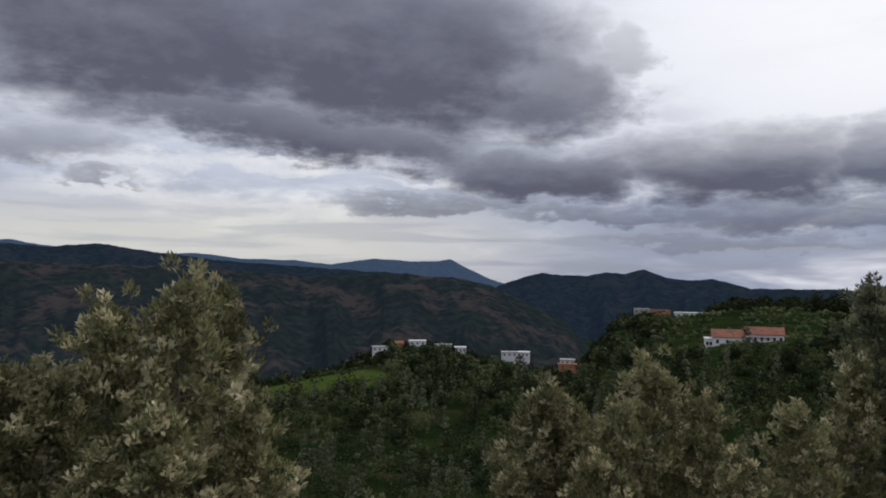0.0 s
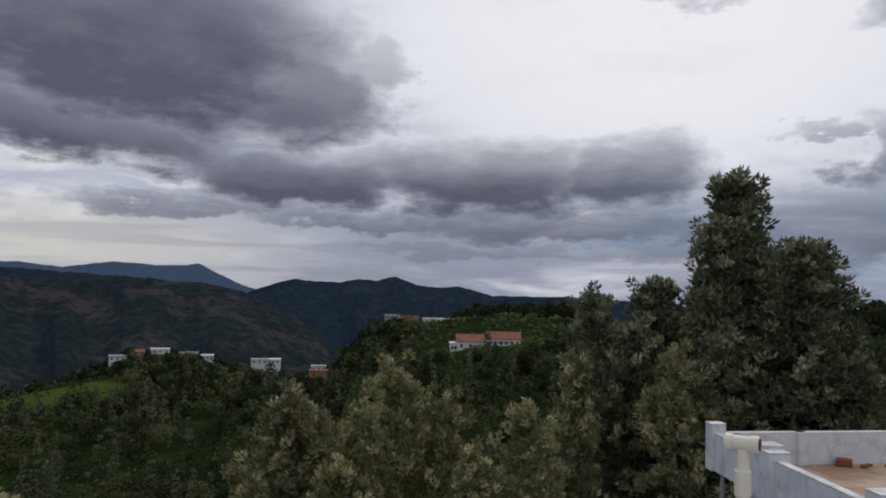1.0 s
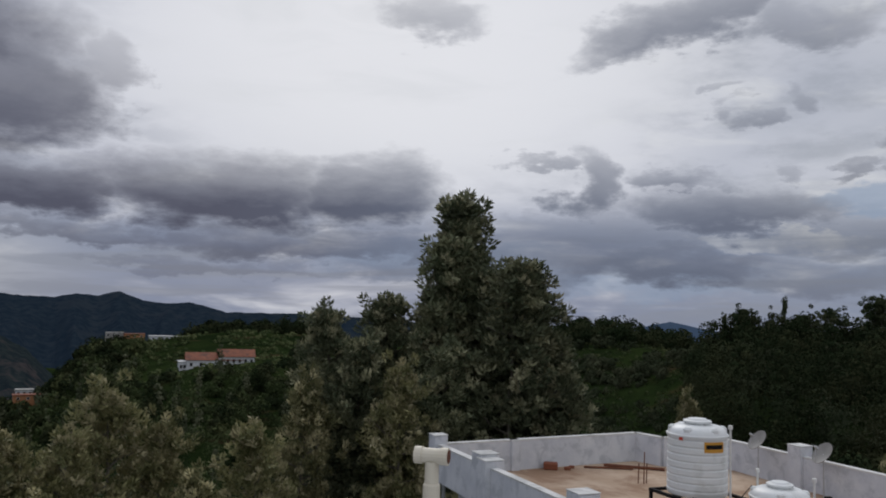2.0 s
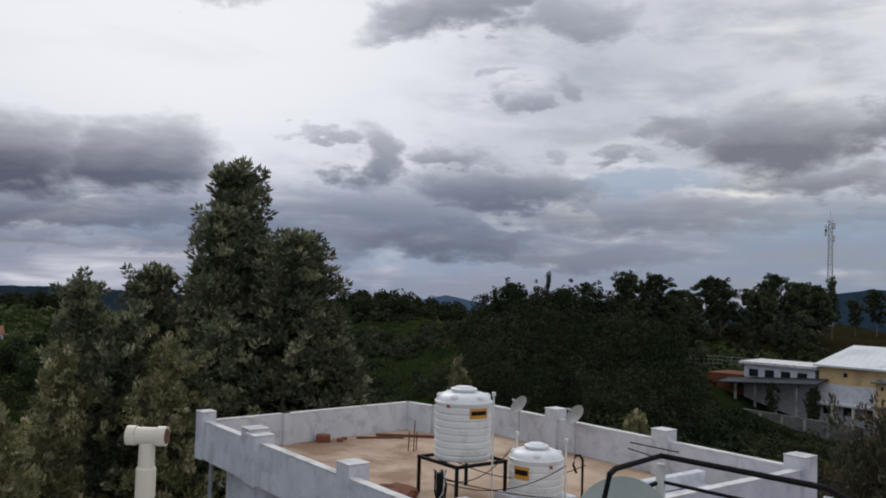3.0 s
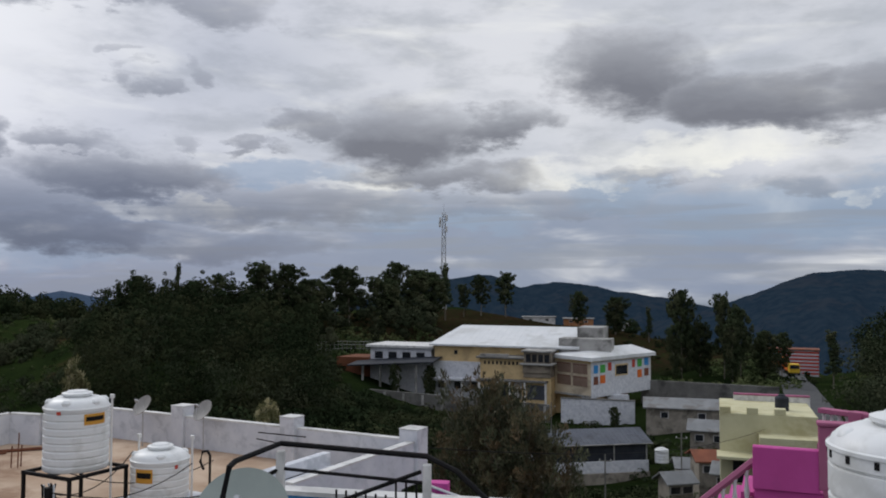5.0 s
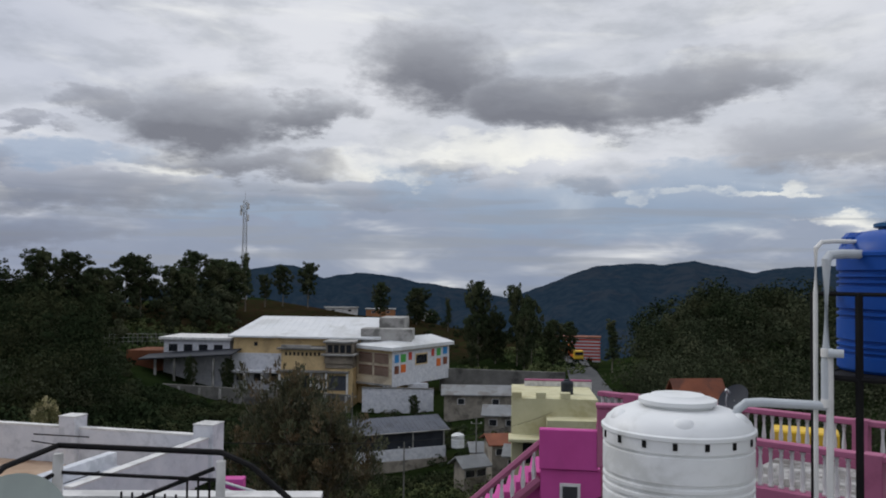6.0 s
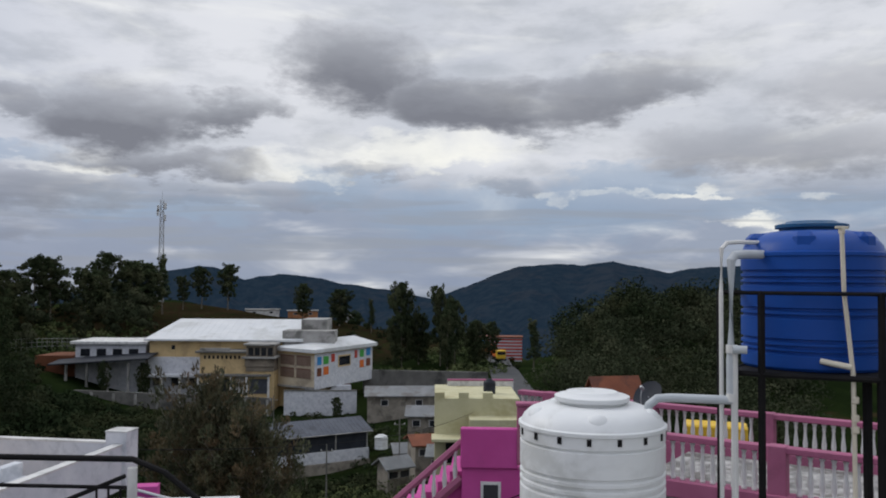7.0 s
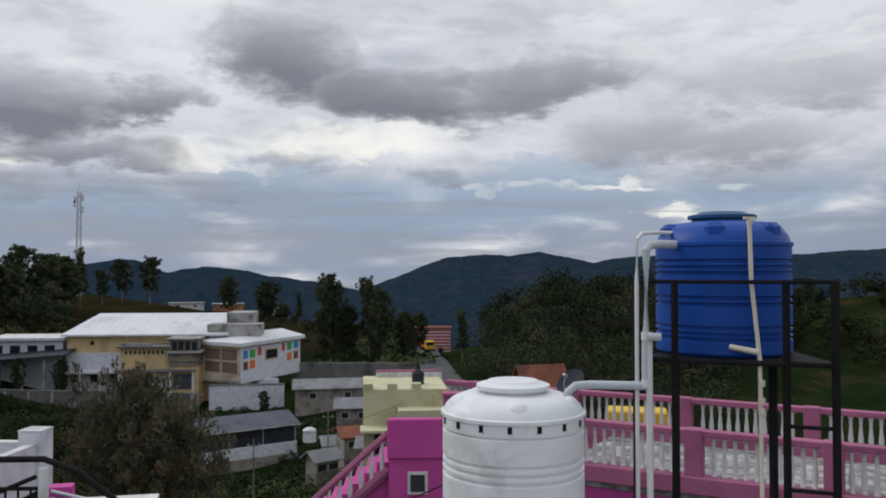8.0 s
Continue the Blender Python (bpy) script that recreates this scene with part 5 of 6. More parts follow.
part("bare_bank", prism([(-5.5, -1), (0, -0.5), (0, 6), (-5.0, 5)], -15, -11.9), "red_soil", ob_)

# grey shed
sh = new("shed")
sh.matrix_basis = Matrix.Translation((6.8, 84.7, EYE)) @ Matrix.Rotation(radians(13), 4, "Z")
tagged(sh, "long dark shed with a blue-grey sheet roof and white plinth", "shed")
part("wall", boxes((0.25, 11.25, 0.4, 6.2, -18.4, -16.45), bevel=0.02), "dark_net", sh)
part("plinth", boxes((0.15, 11.35, 0.25, 6.35, -19.5, -18.3), bevel=0.02), "white_wall", sh)
part("base", boxes((0.05, 11.45, 0.1, 6.5, -23.5, -19.5), bevel=0.03), "stone_base", sh, "rubble stone base")
rb = bmesh.new()
v = [rb.verts.new((x, y, z + t)) for t in (0.0, -0.12) for x in (-0.2, 11.7) for y, z in ((0.0, -16.5), (3.3, -15.42), (6.6, -16.5))]
for f in ((0, 3, 4, 1), (1, 4, 5, 2), (7, 10, 9, 6), (8, 11, 10, 7), (0, 6, 9, 3), (2, 5, 11, 8), (0, 1, 7, 6), (1, 2, 8, 7), (3, 9, 10, 4), (4, 10, 11, 5)):
    rb.faces.new([v[i] for i in f])
bmesh.ops.recalc_face_normals(rb, faces=rb.faces)
sroof = part("roof", rb, "slate_sheet", sh)
for i in range(25):
    x = -0.15 + 0.49 * i
    part("roof_seam", tube([(x, 0.0, -16.49), (x, 3.3, -15.41)], 0.02, 4), "slate_sheet", sroof)
part("gutter", tube([(-0.2, -0.06, -16.55), (11.7, -0.06, -16.55)], 0.06, 6), "grey_wall", sh)
for i in range(4):
    part("post", boxes((0.3 + 3.6 * i, 0.42 + 3.6 * i, 0.32, 0.42, -18.4, -16.5)), "grey_wall", sh)
    part("plinth_pier", boxes((0.3 + 3.6 * i, 0.6 + 3.6 * i, 0.05, 0.3, -21.5, -19.5), bevel=0.02), "stone_base", sh)

# lattice mast on the hill
tw = thing("lattice_mast", "grey lattice telecom mast above the trees", "mast", (*polar(2.42, 240), EYE - 9))
hgt = 30.0
for i in range(4):
    s = ((1, 1), (1, -1), (-1, -1), (-1, 1))[i]
    part("leg", tube([(s[0] * 0.8, s[1] * 0.8, 0), (s[0] * 0.42, s[1] * 0.42, hgt)], 0.11, 5), "galvanised", tw)
for k in range(15):
    z = hgt * k / 15
    w = 0.8 - 0.38 * k / 15
    w2 = 0.8 - 0.38 * (k + 1) / 15
    br = bmesh.new()
    for a, b in (((1, 1), (1, -1)), ((1, -1), (-1, -1)), ((-1, -1), (-1, 1)), ((-1, 1), (1, 1))):
        tube([(a[0] * w, a[1] * w, z), (b[0] * w2, b[1] * w2, z + hgt / 15)], 0.08, 4, bm=br)
        tube([(a[0] * w, a[1] * w, z), (b[0] * w, b[1] * w, z)], 0.06, 4, bm=br)
    part("bracing", br, "galvanised", tw)
for x, z in ((-1.1, 26.5), (-1.0, 27.6), (0.9, 28.3), (0.8, 25.0)):
    part("antenna", boxes((x - 0.3, x + 0.3, -0.9, -0.4, z - 0.9, z + 0.9), bevel=0.05), "cream_rail", tw)
part("spike", tube([(0, 0, hgt), (0, 0, hgt + 2.4)], 0.05, 5), "galvanised", tw)


# small houses
def house(at, L, W, h, wall, roof_mat, label, rz=0.0, flat=True, rise=1.6, windows=3, name="house"):
    b = thing(name, label, "house", at, rz, group="hillside houses")
    if flat:
        part("wall", boxes((-L / 2, L / 2, -W / 2, W / 2, -3, h), bevel=0.03), wall, b)
        part("roof", boxes((-L / 2 - 0.3, L / 2 + 0.3, -W / 2 - 0.3, W / 2 + 0.3, h, h + 0.25), bevel=0.03), roof_mat, b)
    else:
        part("wall", gable_walls(L, W, h, h + rise, -3), wall, b)
        part("roof", gable_bm(L, W, h, h + rise), roof_mat, b)
    for i in range(windows):
        x = -L / 2 + L * (i + 0.5) / windows
        w = part("window", boxes((x - 0.5, x + 0.5, -W / 2 - 0.06, -W / 2 + 0.05, h * 0.35, h * 0.75)), "cream_rail", b)
        part("pane", boxes((x - 0.42, x + 0.42, -W / 2 - 0.09, -W / 2 - 0.03, h * 0.38, h * 0.72)), "glass_dark", w)
    return b


def at_bearing(a, r, z):
    x, y = polar(a, r)
    return (x, y, EYE + z)


random.seed(11)
for a, r, z, L, w, rm, lab, fl in (
        (82.6, 400, -37.2, 8, "white_wall", "grey_wall", "small white flat-roofed house on the tea hill", True),
        (80.0, 405, -34.6, 9, "white_wall", "cream_rail", "white house among trees on the crest", True),
        (81.4, 410, -36.2, 6, "orange_wall", "clay_tile", "orange house with a tiled roof", False),
        (78.2, 405, -36.4, 9, "white_wall", "grey_wall", "white house among trees on the crest", True),
        (77.0, 398, -37.0, 6, "white_wall", "cream_rail", "small white flat-roofed house on the tea hill", True),
        (73.6, 390, -38.2, 8, "white_wall", "grey_wall", "white house at the edge of the valley", True),
        (72.6, 395, -38.6, 6, "white_wall", "cream_rail", "small white house at the edge of the valley", True),
        (69.6, 370, -39.2, 7, "white_wall", "grey_wall", "white house above an orange annexe", True),
        (69.4, 345, -38.6, 11, "orange_wall", "clay_tile", "long orange house below the crest", True),
        (63.4, 420, -18.5, 10, "orange_wall", "clay_tile", "orange house on the hilltop", True),
        (64.6, 425, -18.2, 8, "grey_wall", "grey_wall", "unfinished concrete house on the hilltop", True),
        (61.6, 415, -19.2, 14, "white_wall", "cream_rail", "long white building on the hilltop", True),
        (60.0, 420, -19.4, 8, "white_wall", "grey_wall", "low white building on the hilltop", True),
        (56.3, 410, -21.4, 13, "orange_wall", "cream_rail", "long low hillside building with pale roof", True),
        (54.8, 400, -22.6, 9, "white_wall", "grey_wall", "low pale building on the hillside", True)):
    x, y, zz = at_bearing(a, r, z)
    house((x, y, zz), L * 0.9, 5, 2.4, w, rm, lab, a + random.uniform(-12, 12), fl, 1.0, 3)
# the large red-roofed school on the near hill
for a, z, L, W, h in ((58.3, -23.6, 19, 10, 3.6), (56.9, -22.2, 12, 9, 3.4), (59.9, -24.2, 7, 8, 3.2)):
    x, y, zz = at_bearing(a, 300, z + 0.2)
    house((x, y, zz), L, W, h, "white_wall", "clay_tile" if L > 8 else "cream_rail", "white hall with a broad red tiled roof", a + 4, L < 8, 2.2, 6, "school")

# striped shop, road and parked lorries up the valley
RD = thing("road", "worn grey asphalt road climbing past the houses", "road", kind="structure")
rbm = bmesh.new()
prev = None
for i in range(25):
    f = i / 24
    a = -20.2 - 2.4 * f ** 1.5 - 1.6 * max(0, f - 0.55)
    r = 212 - 152 * f
    x, y = polar(a, r)
    px_, py_ = polar(a - 90, 1)
    row = []
    for s in (-2.6, 0, 2.6):
        xx, yy = x + px_ * s, y + py_ * s
        row.append(rbm.verts.new((xx, yy, max(height(xx, yy), height(x, y)) + 0.15)))
    if prev:
        for k in (0, 1):
            rbm.faces.new((prev[k], prev[k + 1], row[k + 1], row[k]))
    prev = row
bmesh.ops.recalc_face_normals(rbm, faces=rbm.faces)
part("carriageway", rbm, "asphalt", RD)
sx, sy = polar(-20.3, 215)
shop = thing("striped_building", "long building striped in red and white", "building", (sx, sy, EYE - 21.3), -20)
part("wall", boxes((-6.6, 6.6, -2.5, 2.5, -4, 5.9), bevel=0.02), "white_wall", shop)
for i in range(7):
    part("stripe", boxes((-6.65, 6.65, -2.56, -2.48, 0.3 + 0.82 * i, 0.72 + 0.82 * i)), "red_paint", shop)
part("roof", boxes((-6.9, 6.9, -2.8, 2.8, 5.9, 6.2), bevel=0.03), "clay_tile", shop)


def lorry(at, rz, cab_mat, bed_mat, label):
    t = thing("lorry", label, "lorry", at, rz, group="parked lorries")
    part("bed", boxes((-1.1, 1.1, -2.4, 1.0, 0.9, 2.2), bevel=0.06), bed_mat, t)
    part("cab", boxes((-1.05, 1.05, 1.15, 2.7, 0.6, 2.5), bevel=0.15), cab_mat, t)
    part("windscreen", boxes((-0.9, 0.9, 2.66, 2.74, 1.5, 2.2)), "glass_dark", t)
    part("chassis", boxes((-0.8, 0.8, -2.3, 2.5, 0.5, 0.9)), "black_steel", t)
    for x in (-0.95, 0.95):
        for y in (-1.5, 1.9):
            part("wheel", tube([(x - 0.14, y, 0.45), (x + 0.14, y, 0.45)], 0.45, 14), "black_steel", t)
    return t


for a, r, m1, m2, lab in ((-19.15, 200, "cyan_paint", "cyan_paint", "blue lorry parked by the striped building"), (-19.7, 192, "orange_paint", "orange_paint", "orange lorry parked on the road"), (-20.5, 186, "yellow_paint", "orange_paint", "yellow lorry parked on the road")):
    x, y = polar(a, r)
    lorry((x, y, height(x, y) + 0.2), 150 - a, m1, m2, lab)

# lime house and tiled roofs beyond the pink house
lh = thing("lime_house", "pale lime flat-roofed house with pink-edged parapet", "house", (19.2, 57.5, EYE), -16)
part("wall", boxes((-2.6, 3.4, -2.5, 5, -17, -8.5), bevel=0.03), "lime_wall", lh)
part("front_wing", boxes((-0.2, 3.4, -4.2, -2.4, -17, -9.7), bevel=0.03), "lime_wall", lh)
for x0, x1 in ((-2.6, -1.9), (-0.9, -0.2), (0.8, 1.5)):
    part("merlon", boxes((x0, x1, -2.5, -1.8, -8.5, -8.1), bevel=0.02), "lime_wall", lh)
part("parapet", boxes((-1.6, 3.6, 4.2, 4.5, -8.9, -8.1), bevel=0.02), "cream_rail", lh)
part("pink_edge", boxes((-1.6, 3.6, 4.15, 4.55, -8.1, -7.98), bevel=0.02), "pink_dull", lh)
part("hood", boxes((-2.8, 3.7, -4.4, -2.3, -11.2, -11.0), bevel=0.02), "lime_wall", lh)
for x in (-1.8, 0.6, 2.3):
    part("window", boxes((x, x + 0.7, -4.26 if x > 0 else -2.56, -4.1 if x > 0 else -2.4, -13.0, -11.6)), "glass_dark", lh)
lt_ = water_tank("water_tank", "black plastic water tank on the lime house", (20.6, 57.2, EYE - 8.5), 0.45, 0.8, "dark_net", [(0.2, 0.03), (0.5, 0.03)], vents=0, bumps=0)
for a, r, z, L, W, rz, lab in ((-28.3, 60, -9.75, 3.0, 2.6, 24, "house with a hipped red clay tile roof"), (-15.6, 76, -16.6, 3.2, 3, 15, "low house under an old brown tiled roof"), (-14.2, 80, -18.2, 2.6, 2.2, 10, "low shed with a pale sheet roof"), (-16.8, 70, -16.4, 2.4, 2.0, -8, "small shed with a pale sheet roof"), (-17.6, 78, -17.2, 3.0, 2.2, 20, "low house under an old brown tiled roof"), (-13.2, 72, -17.8, 2.2, 1.8, 30, "small shed with a pale sheet roof")):
    x, y, zz = at_bearing(a, r, z)
    house((x, y, zz), L, W, 1.2 if a < -27 else 1.6, "orange_wall" if a < -20 else "stone_base", "clay_tile" if "sheet" not in lab else "zinc_dull", lab, rz + a, False, 1.5 if a < -27 else 0.55, 2)
for a, r, z, L, W, rz, lab in ((-13.7, 111, -17.5, 9, 6, -12, "long low building with grey sheet roof below the yard"), (-15.4, 100, -18.4, 4, 4, -18, "small grey outbuilding beside the yard")):
    x, y, zz = at_bearing(a, r, z)
    house((x, y, zz), L, W, 2.0, "stone_base", "zinc_dull", lab, rz, False, 0.8, 2, "shed")
# white drum tank by the shed, walls and fence posts on the slope
water_tank("water_tank", "small white water tank beside the grey shed", (18.9, 86.4, EYE - 18.3), 0.7, 1.25, "poly_white", [(0.3, 0.04), (0.6, 0.04), (0.9, 0.04)], vents=0, bumps=0)
fence = thing("fence", "long wire fence on concrete posts along the field", "fence")
post_mesh = bpy.data.meshes.new("fence_post")
bmp = boxes((-0.05, 0.05, -0.05, 0.05, -0.5, 2.0))
bmp.to_mesh(post_mesh)
bmp.free()
post_mesh.materials.append(M["old_concrete"])
line = []
for i in range(34):
    f = i / 33
    x, y = polar(12.0 - 9.5 * f, 146 + 22 * f)
    o = new("post", post_mesh)
    o.parent = fence
    o.location = (x, y, height(x, y))
    line.append((x, y, height(x, y)))
for dz in (0.7, 1.4, 2.0):
    part("wire", tube([(x, y, z + dz) for x, y, z in line], 0.02, 4), "galvanised", fence)

# a small white house stands in for the van under the trees
for a, r, z, L, w, lab in ((-4.2, 232, -10.7, 9, "cream_rail", "long low pale building on the crest"), (-6.9, 228, -10.9, 8, "orange_wall", "long low ochre building on the crest"), (4.5, 204, -7.2, 3.2, "white_wall", "white van under the trees, built as a small house"), (-9.9, 214, -11.6, 4, "white_wall", "small white hut on the field edge")):
    x, y, zz = at_bearing(a, r, z)
    house((x, y, zz), L, 3, 1.5, w, "grey_wall", lab, a, True, 1.0, 2)
for a, r in ((-13.6, 74), (-8.6, 66), (-5.0, 98)):
    x, y = polar(a, r)
    z = height(x, y)
    up = thing("utility_pole", "thin grey utility pole with a short cross-arm", "pole", (x, y, z), a, group="utility poles")
    part("shaft", tube([(0, 0, -0.3), (0, 0, 6.2)], 0.07, 8, 0.05), "old_concrete", up)
    part("cross_arm", boxes((-0.5, 0.5, -0.03, 0.03, 5.64, 5.70)), "old_concrete", up)
    for q in (-0.42, 0.0, 0.42):
        part("insulator", lathe([(0.03, 5.70), (0.04, 5.74), (0.03, 5.82)], 8, at=(q, 0, 0)), "cream_rail", up)

def overhead_cable(a, b, sag, label):
    """A cable hanging between two points."""
    A, B = Vector(a), Vector(b)
    pts = [A.lerp(B, k / 24) - Vector((0, 0, sag * 4 * (k / 24) * (1 - k / 24))) for k in range(25)]
    o = part("overhead_cable", tube(pts, 0.012, 5), "black_steel")
    tagged(o, label, "cable", group="overhead cables")


overhead_cable((-4.4, 11.6, EYE - 3.1), (7.2, 13.3, EYE - 3.0), 1.1, "thin black cable slung between the roofs")
overhead_cable((-4.2, 15.4, EYE - 2.8), (18.6, 54.8, EYE - 9.4), 0.9, "thin black cable slung across the dip")
overhead_cable((-4.2, 15.3, EYE - 2.9), (6.9, 84.8, EYE - 16.2), 1.4, "thin black cable slung down to the shed")

# ---------- trees ----------
def leaves(rng, centres, normals, count, spread, length, width, squash=0.8, droop=0.0, out=False, shell=0.35):
    """Leaf blades, folded along the middle, scattered round the centres: vertex and face arrays."""
    c = np.repeat(np.asarray(centres, float), count, axis=0)
    n = len(c)
    o = rng.normal(size=(n, 3))
    o /= np.linalg.norm(o, axis=1)[:, None] + 1e-9
    rad = spread * rng.uniform(shell, 1.0, n) ** 0.6
    o[:, 2] *= squash
    pos = c + o * rad[:, None]
    d = o + np.repeat(np.asarray(normals, float), count, axis=0) * 0.9 + rng.normal(size=(n, 3)) * 0.55
    d[:, 2] += 0.25 - droop
    d /= np.linalg.norm(d, axis=1)[:, None] + 1e-9
    if out:
        nn = o + np.array((0, 0, 0.25)) + rng.normal(size=(n, 3)) * 0.35
        d = np.cross(nn, rng.normal(size=(n, 3)))
        d /= np.linalg.norm(d, axis=1)[:, None] + 1e-9
        nn /= np.linalg.norm(nn, axis=1)[:, None] + 1e-9
        s = np.cross(nn, d)
    else:
        s = np.cross(d, rng.normal(size=(n, 3)))
    s /= np.linalg.norm(s, axis=1)[:, None] + 1e-9
    L = (length * rng.uniform(0.6, 1.3, n))[:, None]
    W = (width * rng.uniform(0.6, 1.3, n))[:, None]
    a, b = pos - d * L * 0.5, pos + d * L * 0.5
    m = pos + np.cross(d, s) * W * 0.25
    v = np.empty((n, 4, 3))
    v[:, 0], v[:, 1], v[:, 2], v[:, 3] = a, m + s * W * 0.5, b, m - s * W * 0.5
    if not out:
        return v.reshape(-1, 3)
    # wind each blade so that it faces out of its tuft, and let the tuft shade as one soft body
    geo = np.cross(v[:, 1] - v[:, 0], v[:, 3] - v[:, 0])
    flip = np.einsum("ij,ij->i", geo, nn) < 0
    v[flip] = v[flip][:, ::-1]
    soft = o / (np.linalg.norm(o, axis=1)[:, None] + 1e-9) + nn * 0.5 + np.array((0, 0, 0.2))
    return np.concatenate([v.reshape(-1, 3), np.repeat(soft, 4, axis=0)], axis=1)


def quads_mesh(name, v, mat):
    me = bpy.data.meshes.new(name)
    n = len(v) // 4
    soft = v[:, 3:] if v.shape[1] == 6 else None
    v = v[:, :3]
    me.vertices.add(n * 4)
    me.vertices.foreach_set("co", np.ascontiguousarray(v, dtype=np.float32).ravel())
    me.loops.add(n * 4)
    me.loops.foreach_set("vertex_index", np.arange(n * 4, dtype=np.int32))
    me.polygons.add(n)
    me.polygons.foreach_set("loop_start", np.arange(0, n * 4, 4, dtype=np.int32))
    me.update(calc_edges=True)
    if soft is not None:
        soft = soft / (np.linalg.norm(soft, axis=1)[:, None] + 1e-9)
        me.polygons.foreach_set("use_smooth", [True] * n)
        me.normals_split_custom_set_from_vertices(soft.tolist())
    me.materials.append(M[mat])
    return me


def tree(name, label, seed, H, R, low, mat, shape, limbs=46, clusters=4, per=58, spread=0.42, leaf=(0.30, 0.085), trunk_r=0.16, droop=0.0, out=False, lit_tip="", stray=0.0):
    """A tapered trunk, limbs that rise from it and tufts of leaves along them. shape: radius of the crown over its
    height, 0 to 1.
    lit_tip: material of the paler leaves at the limbs' ends, highlight put into their colour; stray: how far tufts
    stand off their limb."""
    rng = np.random.default_rng(seed)
    tr = thing(name, label, "tree")
    wob = [(0.25 * math.sin(k * 1.3 + seed) * k / 6, 0.25 * math.cos(k * 0.9 + seed) * k / 6, H * k / 6 - 0.4) for k in range(7)]
    bm = tube(wob, trunk_r, 8, trunk_r * 0.12)
    cs, ns, ts, tn = [], [], [], []
    for i in range(limbs):
        f = low + (1 - low) * ((i + rng.uniform(0, 1)) / limbs)
        a = i * 2.4 + rng.uniform(-0.5, 0.5)
        rr = R * shape((f - low) / (1 - low)) * rng.uniform(0.55, 1.12)
        f = min(f, 0.97)
        k = min(5.99, f * 6)
        p0 = Vector(wob[int(k)]).lerp(Vector(wob[min(6, int(k) + 1)]), k - int(k))
        rise = rr * rng.uniform(0.15, 0.75)
        p1 = p0 + Vector((math.cos(a) * rr, math.sin(a) * rr, rise))
        mid = p0.lerp(p1, 0.5) + Vector((0, 0, -0.12 * rr))
        if i % 2 == 0 and rr > 0.3:
            tube([p0, mid, p1], trunk_r * 0.22, 5, 0.012, bm=bm)
        for q in range(clusters):
            g_ = 0.35 + 0.65 * (q + 1) / clusters
            c_ = (mid.lerp(p1, (g_ - 0.5) * 2) if g_ > 0.5 else p0.lerp(mid, g_ * 2)) + Vector(rng.normal(size=3) * (spread * 0.35 + stray * (1.2 - g_)))
            tip = bool(lit_tip) and rng.uniform() < (0.62 if q == clusters - 1 else 0.10 * q)
            (ts if tip else cs).append(tuple(c_))
            (tn if tip else ns).append((math.cos(a) * 0.5, math.sin(a) * 0.5, 0.8))
    part("trunk", bm, "bark", tr)
    cr = new("crown", quads_mesh("crown", leaves(rng, cs, ns, per, spread, *leaf, droop=droop, out=out), mat))
    cr.parent = tr
    # tufts at limb ends take the paler colour with the highlight painted in
    if ts:
        fl = new("young_leaves", quads_mesh("young_leaves", leaves(rng, ts, tn, int(per * 0.8), spread * 0.85, leaf[0], leaf[1] * 1.15, droop=droop), lit_tip))
        fl.parent = tr
        fl["label"] = "pale silvery leaves at the branch ends, highlight painted in"
    return tr


def spire(f):
    return max(0.10, (1 - f) ** 0.8 * (0.75 + 0.35 * math.sin(f * 14)))


def dome(f):
    return max(0.15, math.sqrt(max(0.0, 1 - (2 * f - 0.9) ** 2 * 0.9)))


def lobed(f):
    return max(0.12, (1 - f) ** 0.62 * (0.85 + 0.28 * math.sin(f * 17 + 0.6)))


def steeple(f):
    return max(0.10, 0.44 - 1.15 * (f - 0.74)) if f > 0.74 else max(0.44, (1 - f) ** 0.7 * (0.9 + 0.2 * math.sin(f * 15)))


kinds = {
    "a": tree("silver_oak", "broad silver oak with pale grey-green feathery leaves", 1, 14, 3.3, 0.20, "oak_leaf", lobed, 96, 7, 30, 0.25, (0.21, 0.075), lit_tip="oak_lit_tip", stray=0.34),
    "b": tree("silver_oak", "silver oak with pale grey-green feathery leaves", 2, 14, 2.9, 0.18, "oak_leaf", lobed, 92, 7, 30, 0.25, (0.21, 0.075), lit_tip="oak_lit_tip", stray=0.32),
    "c": tree("silver_oak", "dark silver oak with dense upright crown", 3, 16, 3.0, 0.15, "oak_leaf_dark", lobed, 120, 7, 34, 0.29, (0.25, 0.085), droop=0.25, lit_tip="oak_lit_tip_dark", stray=0.36),
    "d": tree("silver_oak", "dark silver oak with narrow pointed crown", 4, 17, 2.7, 0.15, "oak_leaf_dark", steeple, 120, 7, 34, 0.29, (0.25, 0.085), droop=0.25, lit_tip="oak_lit_tip_dark", stray=0.34),
}
used = set()


def plant(kind, a, r, tip, scale=1.0, turn=0.0, wide=1.0):
    """Stands a tree at a bearing and distance so that its top reaches the height tip, measured from the eye's level."""
    ob = kinds[kind]
    H = {"a": 14, "b": 14, "c": 16, "d": 17, "w1": 10, "w2": 9, "w3": 12, "w4": 9}[kind]
    x, y = polar(a, r)
    z0 = height(x, y) - 0.1
    k = (EYE + tip - z0) / (H * 1.02)
    m = Matrix.Translation((x, y, z0)) @ Matrix.Rotation(radians(turn), 4, "Z") @ Matrix.Diagonal((wide * k, wide * k, k, 1))
    if kind in used:
        copy_thing(ob, m @ Matrix.Diagonal((*ob.scale, 1)).inverted())
    else:
        used.add(kind)
        ob.matrix_basis = m


